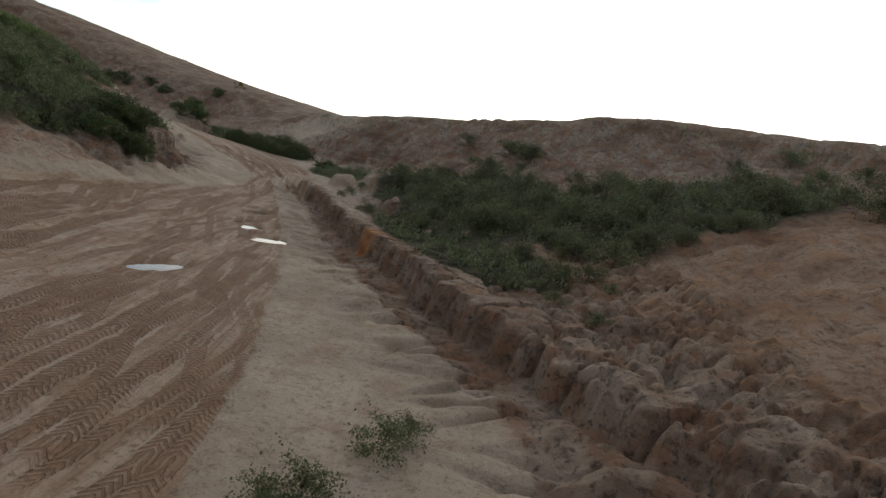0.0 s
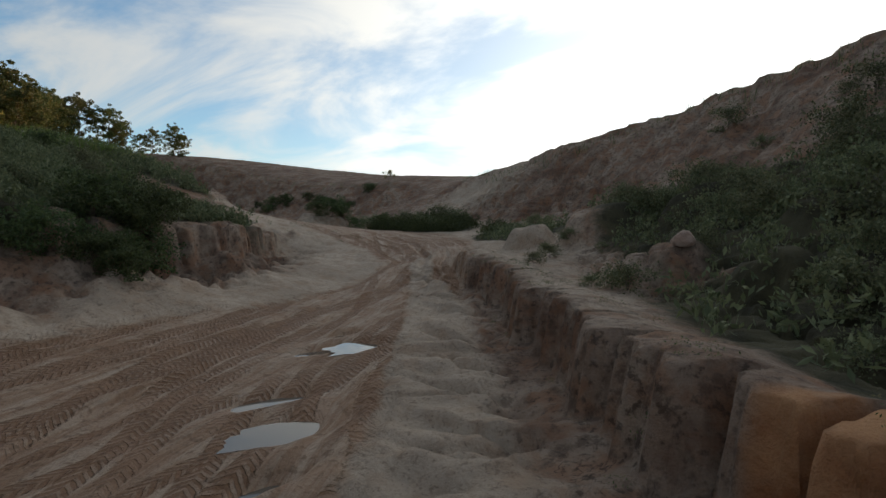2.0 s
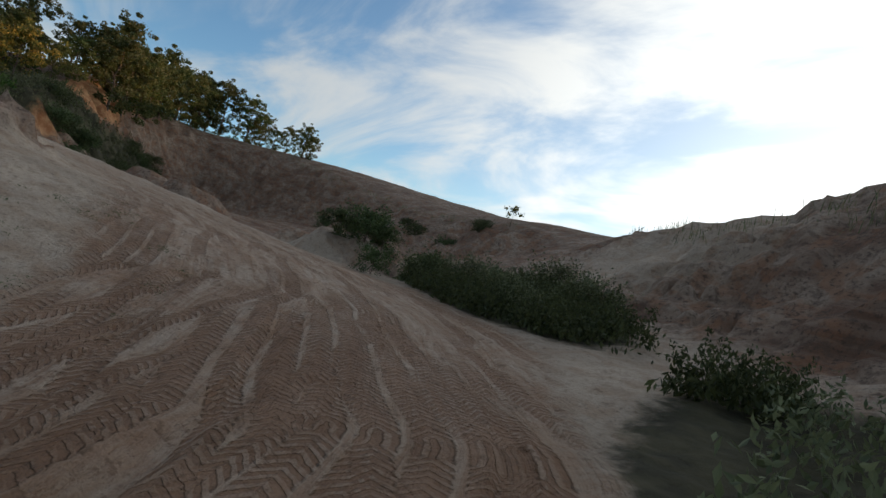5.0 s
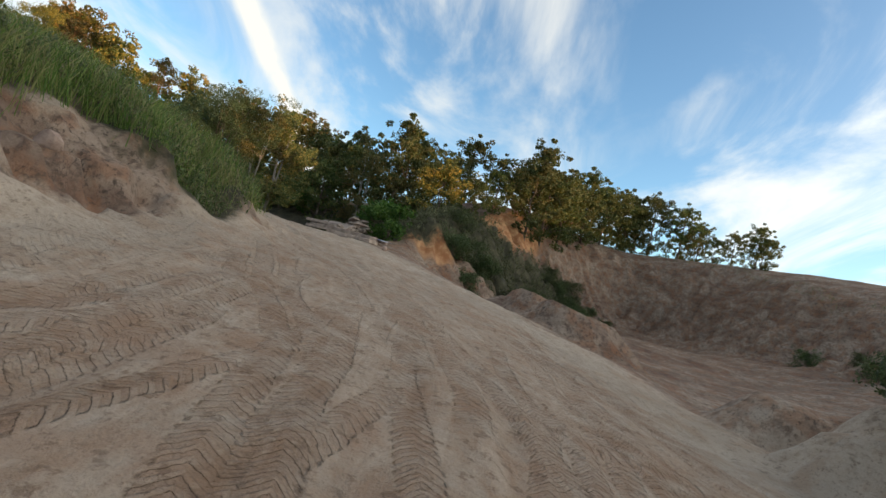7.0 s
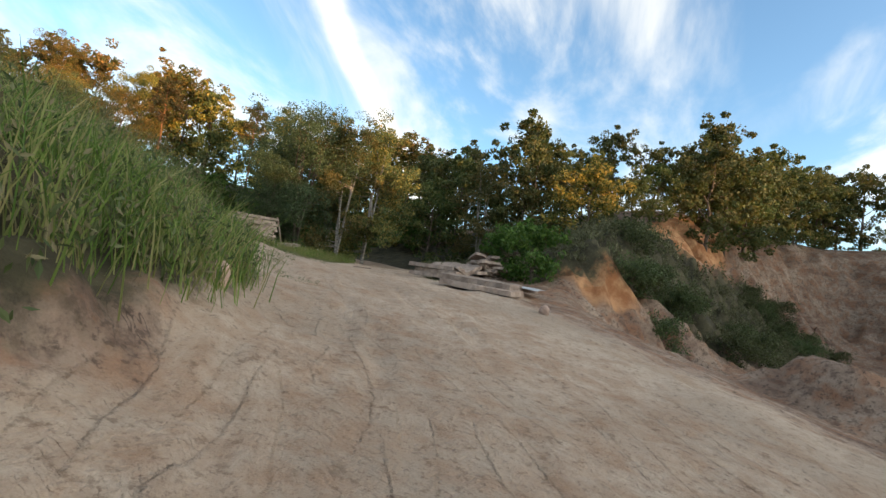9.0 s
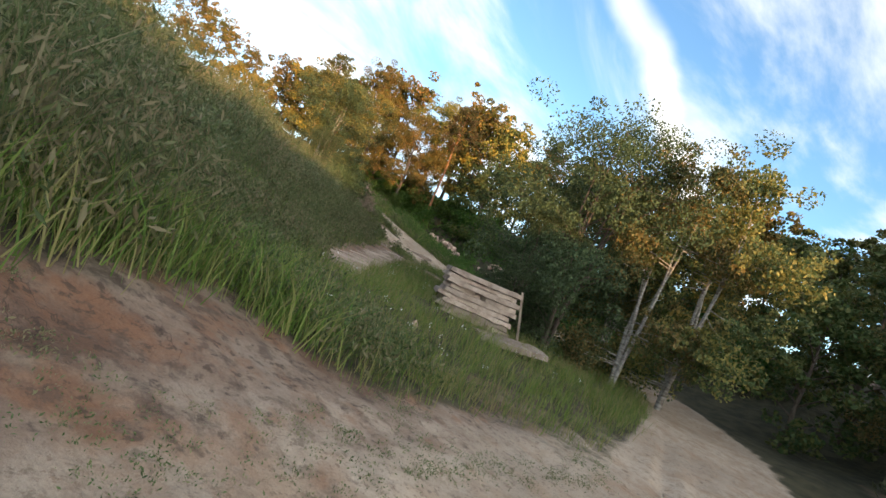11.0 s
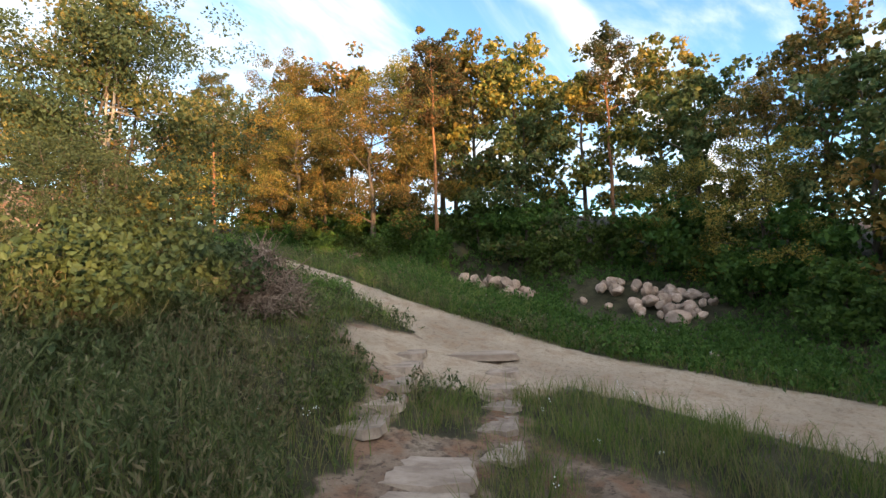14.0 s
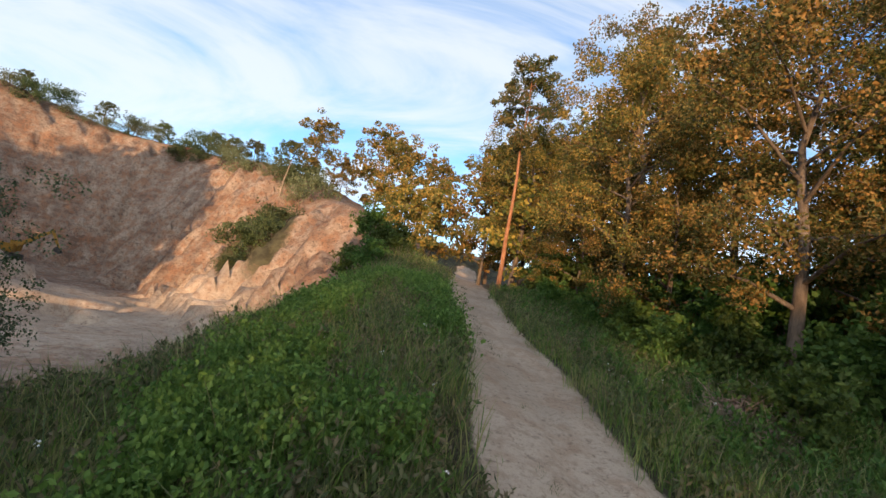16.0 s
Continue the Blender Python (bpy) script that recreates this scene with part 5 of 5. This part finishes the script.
# white flower heads among the grass
x, y = scatter(rng, (-92, -60, -8, 34), 500, 12)
fz = levels(x, y) + rng.uniform(0.3, 0.6, len(x))
fv, ff = leaves(np.repeat(np.c_[x, y, fz], 5, axis=0) + rng.normal(0, 0.035, (len(x) * 5, 3)), np.full(len(x) * 5, 0.03), rng, 0, 1.0)
M_FLOWER = material("white_petals", plain_build((0.7, 0.7, 0.66), (0.8, 0.8, 0.76), 3, 0.8, 0.05))
stuff("wildflowers", "small white wildflowers in the grass", "flowers", fv, ff, M_FLOWER)


# ---- slabs, stones and other things ----
def slab_mesh(length, width, thick, seed):
    """A worn concrete slab: broken edges, chipped corners, slightly uneven faces."""
    r = np.random.default_rng(seed)
    nx, ny = 9, 4
    verts, faces = [], []
    edge_x, edge_y = r.normal(0, 0.035, (2, ny + 1)), r.normal(0, 0.03, (2, nx + 1))
    for top in (0, 1):
        for i in range(nx + 1):
            for j in range(ny + 1):
                x, y = (i / nx - 0.5) * length, (j / ny - 0.5) * width
                if i in (0, nx):
                    x += edge_x[int(i > 0), j] - math.copysign(0.03 * top, x)
                if j in (0, ny):
                    y += edge_y[int(j > 0), i] - math.copysign(0.03 * top, y)
                if i in (0, nx) and j in (0, ny):
                    x, y = x * 0.97, y * 0.93
                verts.append((x, y, thick * top + r.normal(0, 0.008) * (1 if top else 2)))
    n = (nx + 1) * (ny + 1)
    for i in range(nx):
        for j in range(ny):
            a = i * (ny + 1) + j
            q = (a, a + ny + 1, a + ny + 2, a + 1)
            faces += [tuple(reversed(q)), tuple(v + n for v in q)]
    for i in range(nx):
        for j in (0, ny):
            a, b = i * (ny + 1) + j, (i + 1) * (ny + 1) + j
            faces.append((a, b, b + n, a + n) if j == 0 else (b, a, a + n, b + n))
    for j in range(ny):
        for i in (0, nx):
            a, b = i * (ny + 1) + j, i * (ny + 1) + j + 1
            faces.append((b, a, a + n, b + n) if i == 0 else (a, b, b + n, a + n))
    return place_mesh("slab", verts, faces, [M_CONCRETE], smooth=False)


SLABS = [slab_mesh(2.75, 1.25, .165, 1), slab_mesh(2.6, 1.2, .15, 2), slab_mesh(1.3, 1.15, .16, 3), slab_mesh(3.3, 1.3, .22, 4), slab_mesh(1.6, .95, .17, 5)]


def set_slab(parent, which, m, name="slab"):
    ob = part(name, SLABS[which], parent)
    ob.matrix_basis = m
    return ob


stack = thing("slab_stack", "neat stack of worn concrete slabs under a willow", "slab stack")
sx, sy, syaw = -69.6, 28.85, 139
sz = level(-69.6, 28.85) + 0.02
stack.matrix_basis = pose(sx, sy, sz, 0, 0, syaw)
h = 0.0
for k, (which, dx, dy, a) in enumerate(((1, .1, 0, 1), (0, -.05, .05, -1), (1, .05, -.04, .5), (0, -.12, .06, -.8), (0, .06, .02, .4), (2, -.62, .05, 2), (0, .02, -.05, 1), (1, -.08, .04, -.7),  (0, .0, 0, .2))):
    set_slab(stack, which, pose(dx, dy, h, random.uniform(-.6, .6), random.uniform(-.5, .5), a))
    if which == 2:
        set_slab(stack, 2, pose(.72, -.03, h, .5, -.4, -2))
    h += 0.172
leaning = thing("plank", "weathered timber plank leaning on the slab stack", "plank")


def plank_mesh(length, width, thick):
    bm = bmesh.new()
    bmesh.ops.create_cube(bm, size=1)
    bmesh.ops.scale(bm, vec=(width, thick, length), verts=bm.verts)
    bmesh.ops.subdivide_edges(bm, edges=[e for e in bm.edges if abs(e.verts[0].co.z - e.verts[1].co.z) > 0.1], cuts=6)
    for v in bm.verts:
        v.co += Vector((random.gauss(0, .006), random.gauss(0, .004), 0))
    bmesh.ops.bevel(bm, geom=[e for e in bm.edges], offset=0.006, segments=1, affect="EDGES")
    me = bpy.data.meshes.new("board")
    bm.to_mesh(me), bm.free()
    me.materials.append(M_TIMBER)
    return me


foot = Vector((-70.55, 30.5, level(-70.55, 30.5)))
head = Vector((-70.42, 29.95, sz + 1.65))
part("board", plank_mesh((head - foot).length, .34, .08), leaning)
leaning.matrix_basis = Matrix.Translation((head + foot) / 2) @ (head - foot).to_track_quat("Z", "Y").to_matrix().to_4x4() @ pose(0, 0, 0, 0, 0, 20)

stray = thing("board", "short dark board lying on the sandy track", "board")
part("plank", plank_mesh(.95, .16, .05), stray)
stray.matrix_basis = pose(-65.8, 38.0, level(-65.8, 38.0) + .045, 90, 0, 25)

loose = thing("concrete_slab", "pale broken concrete slab lying in the grass by the stack", "slab")
set_slab(loose, 3, pose(0, 0, 0))
loose.matrix_basis = pose(-69.5, 30.9, level(-69.5, 30.9) + .08, 3, -4, 147) @ Matrix.Diagonal((.72, .95, .8, 1))

pile = thing("slab_pile", "heap of grey concrete slabs dumped beside the track", "slab pile")
pz = level(-65.3, 42.5)
pile.matrix_basis = pose(-65.3, 42.5, pz + .02, 0, 0, 62) @ Matrix.Scale(.85, 4)
for which, m in ((3, pose(-.2, -.5, .0, 0, 0, 2)), (3, pose(.1, -.45, .235, 1, 0, -2)), (3, pose(-.3, -.5, .47, 0, 1, 3)), (3, pose(-.1, .55, .5, 24, 0, 2)), (0, pose(.1, .95, .62, 26, 0, 0)), (4, pose(1.45, -.2, .22, 6, 32, 70)), (0, pose(0, .9, .05, 4, 0, 4)), (1, pose(.1, .9, .26, 5, 2, 0))):
    set_slab(pile, which, m)
rubble = thing("rubble_heap", "heap of dark broken concrete plates", "rubble")
rubble.matrix_basis = pose(-66.4, 44.1, level(-66.4, 44.1), 0, 0, 30)
for k in range(22):
    lay = k // 5
    set_slab(rubble, random.choice((4, 2, 4)), pose(random.uniform(-.8, .8) * (1 - lay * .12), random.uniform(-.9, .9) * (1 - lay * .12), .05 + lay * .25 + random.uniform(-.05, .05), random.uniform(-16, 16), random.uniform(-16, 16), random.uniform(0, 180)) @ Matrix.Diagonal((.75, .6, .8, 1)), "plate")
for x, y, a, dz, which in ((-61.3, 44.8, 71, .28, 3), (-61.1, 44.9, 69, .04, 3), (-62.5, 45.6, 73, .12, 0), (-60.2, 45.6, 75, .04, 4)):
    s1 = thing("concrete_slab", "worn concrete slab dumped at the track's edge", "slab", "slabs at the track's edge")
    set_slab(s1, which, pose(0, 0, 0))
    s1.matrix_basis = pose(x, y, level(x, y) + dz, 3, 2, a)
sheet = thing("metal_sheet", "flat blue-grey sheet lying on the slabs", "sheet")
bm = bmesh.new()
bmesh.ops.create_grid(bm, x_segments=10, y_segments=5, size=.5)
for v in bm.verts:
    v.co = Vector((v.co.x * 2.6, v.co.y * 1.25, .03 * math.sin(v.co.x * 5) + .015 * math.sin(v.co.y * 9)))
bmesh.ops.solidify(bm, geom=bm.faces[:], thickness=.015)
me = bpy.data.meshes.new("panel")
bm.to_mesh(me), bm.free()
me.materials.append(material("grey_sheet", plain_build((0.36, 0.38, 0.40), (0.46, 0.48, 0.5), 2, 0.5, 0.1)))
part("panel", me, sheet)
sheet.matrix_basis = pose(-61.9, 45.9, level(-61.9, 45.9) + .34, 4, 3, 71)


def stone_mesh(seed):
    r = np.random.default_rng(seed)
    bm = bmesh.new()
    bmesh.ops.create_icosphere(bm, subdivisions=2, radius=.5)
    cuts = [(Vector(r.normal(size=3)).normalized(), r.uniform(.26, .42)) for _ in range(7)]
    for v in bm.verts:
        for n, d in cuts:
            over = v.co.dot(n) - d
            if over > 0:
                v.co -= n * over * .85
        v.co += Vector(r.normal(0, .012, 3))
    me = bpy.data.meshes.new("stone")
    bm.to_mesh(me), bm.free()
    me.materials.append(M_STONE)
    return me


STONES = [stone_mesh(i) for i in range(7)]


def boulder(x, y, z, s, group="boulders piled beside the track", label="rounded field boulder in a pile beside the track"):
    ob = tagged(new("boulder", random.choice(STONES)), label, "boulder", group)
    ob.matrix_basis = pose(x, y, z, random.uniform(0, 360), random.uniform(0, 360), random.uniform(0, 360)) @ Matrix.Diagonal((s * random.uniform(.8, 1.25), s * random.uniform(.75, 1.1), s * random.uniform(.7, 1), 1))


for cx, cy, n, rx, ry in ((-95.0, 1.2, 40, 1.1, 2.3), (-96.8, 9.2, 50, 1.3, 2.9)):
    for k in range(n):
        x, y = cx + random.uniform(-1, 1) * rx, cy + random.uniform(-1, 1) * ry
        lift = max(0, 1.15 - math.hypot((x - cx) / rx, (y - cy) / ry)) * random.uniform(.1, 1.0)
        boulder(x, y, level(x, y) + .18 + lift * .8, random.uniform(.38, .8))
boulder(-95.2, 11.2, level(-95.2, 11.2) + .2, 1.1, label="large pale boulder beside the track")
for k in range(9):
    x, y = -89 + random.uniform(-.6, .5), -7.9 + random.uniform(-.7, .7)
    boulder(x, y, level(x, y) + .12, random.uniform(.3, .55), "stones by the bend of the climb", "small pale stone at the track's edge")
for x, y, s in ((-62.8, 31.5, .35), (-59.8, 32.8, .4), (-64.8, 31.2, .3), (-45.5, 42.6, .5), (-47.5, 43.2, .45), (-43, 42.4, .4), (-.6, 25.5, .5), (-3.5, 30.2, .6), (1.2, 24.5, .45), (-92, -2.5, .5), (-91, 14, .4), (-36.8, 43.9, .5), (-57, 47.5, .5)):
    boulder(x, y, level(x, y) + s * .15, s, "single stones in the quarry", "single weathered stone on the ground")


def brush_heap(name, label, x, y, radius, tall, twigs, thick, mat, seed):
    r = np.random.default_rng(seed)
    chunks = []
    for k in range(twigs):
        a, u = r.uniform(0, 6.283), r.uniform(0, 1) ** .6
        base = Vector((math.cos(a) * radius * u, math.sin(a) * radius * u, tall * (1 - u * u) * r.uniform(.1, 1)))
        way = Vector((math.cos(a) * .5 + r.normal() * .8, math.sin(a) * .5 + r.normal() * .8, r.normal() * .7 + .2)).normalized()
        ln = r.uniform(.25, .9) * radius * .55
        mid = base + way * ln * .5 + Vector(r.normal(0, .08, 3))
        end = base + way * ln + Vector(r.normal(0, .16, 3))
        w = thick * r.uniform(.35, 1.3)
        chunks.append(tube((base - way * ln * .4, base, mid, end), (w, w * .9, w * .6, w * .15), 5))
    ob = thing(name, label, "brush heap")
    v, f = join(chunks)
    part("tangle", place_mesh("tangle", v, f, [mat]), ob)
    bm = bmesh.new()
    bmesh.ops.create_icosphere(bm, subdivisions=4, radius=1)
    for q in bm.verts:
        n3 = noise.noise(q.co * 2.2) * .25 + noise.noise(q.co * 6) * .12
        q.co = Vector((q.co.x * radius * .8, q.co.y * radius * .8, max(q.co.z, -.2) * tall * .8)) * (.78 + n3)
    me = bpy.data.meshes.new("earth_clump")
    bm.to_mesh(me), bm.free()
    me.materials.append(M_ROOT)
    part("earth_clump", me, ob)
    ob.matrix_basis = pose(x, y, level(x, y) + (.1 if tall > 1 else .05))


brush_heap("root_heap", "heap of grubbed-out tree roots and dry stumps", -78.6, 6.9, 1.25, 1.8, 1700, .026, M_ROOT, 5)
brush_heap("brush_heap", "heap of thin reddish dry brushwood", -90.0, -4.8, 1.2, .8, 420, .016, M_ROOT, 6)


def pool(name, label, x, y, rx, ry, turn, mat, lift, seed):
    r = np.random.default_rng(seed)
    pts = []
    for k in range(28):
        a = 2 * math.pi * k / 28
        w = 1 + .28 * math.sin(2 * a + r.uniform(0, 6)) * .6 + r.normal(0, .07)
        pts.append((math.cos(a) * rx * w, math.sin(a) * ry * w, 0))
    bm = bmesh.new()
    bm.faces.new([bm.verts.new(p) for p in pts])
    me = bpy.data.meshes.new(name)
    bm.to_mesh(me), bm.free()
    me.materials.append(mat)
    ob = tagged(new(name, me), label, "water", kind="structure")
    ob.matrix_basis = pose(x, y, level(x, y) + lift, 0, 0, turn)


for i, (x, y, a, b) in enumerate(PUDDLES):
    pool("puddle_%d" % (i + 1), "shallow rain puddle in a wheel rut", x, y, a * 1.6, b * 1.05, 62, M_WATER, .055, i)
pool("pond_1", "muddy brown pond on the pit floor", -64.6, -38.5, 4.2, 1.8, 20, M_POND, .15, 21)
pool("pond_2", "muddy brown pond below the pit wall", -58.5, -43.2, 3.6, 2.2, -20, M_POND, .15, 22)

# slabs of the old way: two strips with grass between, broken and sunk
way_base = tagged(new("slab_path", place_mesh("slab_path", [(-70, 22.2, level(-70, 22.2) - .3), (-69.9, 22.2, level(-70, 22.2) - .3), (-69.9, 22.3, level(-70, 22.2) - .3)], [(0, 1, 2)], [M_CONCRETE])), "old path of broken concrete slabs through grass", "path", kind="structure")
for s0 in np.arange(8.0, 36.0, 1.34):
    run = 0.0
    for a, b in zip(SLAB_CURVE, SLAB_CURVE[1:]):
        ln = math.hypot(b[0] - a[0], b[1] - a[1])
        if run + ln > s0:
            u = (s0 - run) / ln
            cx, cy, yaw = a[0] + (b[0] - a[0]) * u, a[1] + (b[1] - a[1]) * u, math.degrees(math.atan2(b[1] - a[1], b[0] - a[0]))
            break
        run += ln
    else:
        break
    # past the bend of the willow only the two wheel strips are left, with grass between
    strips = ((.3, 2.1, .95),) if s0 < 26.5 else ((1.35, .95, .85), (-1.3, .8, .9)) if s0 < 33 else ((.1, 3.2, 1.0),)
    for side, broad, along_way in strips:
        if random.random() < (.06 if s0 < 20 else .14):
            continue
        c, t = math.cos(radians(yaw)), math.sin(radians(yaw))
        side += random.uniform(-.12, .12)
        x, y = cx - t * side, cy + c * side
        ob = part("slab", SLABS[2], way_base)
        ob.matrix_basis = pose(x, y, level(x, y) - .13 + random.uniform(-.02, .015), random.uniform(-1, 1), random.uniform(-1, 1), yaw + random.uniform(-2.5, 2.5)) @ Matrix.Diagonal((along_way, broad, 1, 1))

# excavator on the spoil heap in the pit
digger = thing("excavator", "yellow excavator with raised arm on a spoil heap", "excavator")
ex, ey = -44.5, -50.5
digger.matrix_basis = pose(ex, ey, level(ex, ey), 0, 0, 200) @ Matrix.Scale(.62, 4)


def box_part(name, size3, at, parent, mat, turn=(0, 0, 0), taper=1.0):
    bm = bmesh.new()
    bmesh.ops.create_cube(bm, size=1)
    for v in bm.verts:
        k = taper if v.co.x > 0 else 1
        v.co = Vector((v.co.x * size3[0], v.co.y * size3[1] * k, v.co.z * size3[2] * k))
    bmesh.ops.bevel(bm, geom=bm.edges[:], offset=min(size3) * .12, segments=2, affect="EDGES")
    me = bpy.data.meshes.new(name)
    bm.to_mesh(me), bm.free()
    me.materials.append(mat)
    ob = part(name, me, parent)
    ob.matrix_basis = pose(*at, *turn)
    return ob


for sy_ in (-1.1, 1.1):
    box_part("crawler_track", (4.2, .6, .9), (0, sy_, .45), digger, M_STEEL)
box_part("engine_house", (3.4, 2.6, 1.4), (-.6, 0, 1.75), digger, M_YELLOW)
box_part("cab", (1.6, 1.0, 1.7), (.9, .75, 2.2), digger, M_YELLOW)
box_part("boom", (5.6, .45, .7), (3.2, -.1, 3.9), digger, M_YELLOW, (0, -38, 0), .6)
box_part("stick", (3.4, .35, .5), (6.0, -.1, 4.4), digger, M_YELLOW, (0, 62, 0), .6)
box_part("bucket", (1.2, 1.1, .9), (6.7, -.1, 2.6), digger, M_STEEL, (0, 40, 0), .7)

pole = thing("pole", "thin leaning wooden pole on the quarry rim", "pole")
pv, pf = tube([(0, 0, -.5), (.2, 0, 2), (.75, 0, 4.6)], [.09, .08, .05], 8)
part("shaft", place_mesh("shaft", pv, pf, [M_TIMBER]), pole)
pole.matrix_basis = pose(-69.2, -50.5, level(-69.2, -50.5), 0, 0, 150)

house = thing("house", "distant house with a red tiled roof", "house")
hx, hy = -44, -92
house.matrix_basis = pose(hx, hy, level(hx, hy) - .2, 0, 0, 25)
box_part("wall", (9, 7, 3.2), (0, 0, 1.6), house, M_PLASTER)
bm = bmesh.new()
rv = [bm.verts.new(p) for p in ((-5, -4, 3.1), (5, -4, 3.1), (5, 4, 3.1), (-5, 4, 3.1), (-5, 0, 6), (5, 0, 6))]
for q in ((0, 1, 5, 4), (2, 3, 4, 5), (0, 4, 3), (1, 2, 5), (3, 2, 1, 0)):
    bm.faces.new([rv[i] for i in q])
me = bpy.data.meshes.new("roof")
bm.to_mesh(me), bm.free()
me.materials.append(M_TILES)
part("roof", me, house)
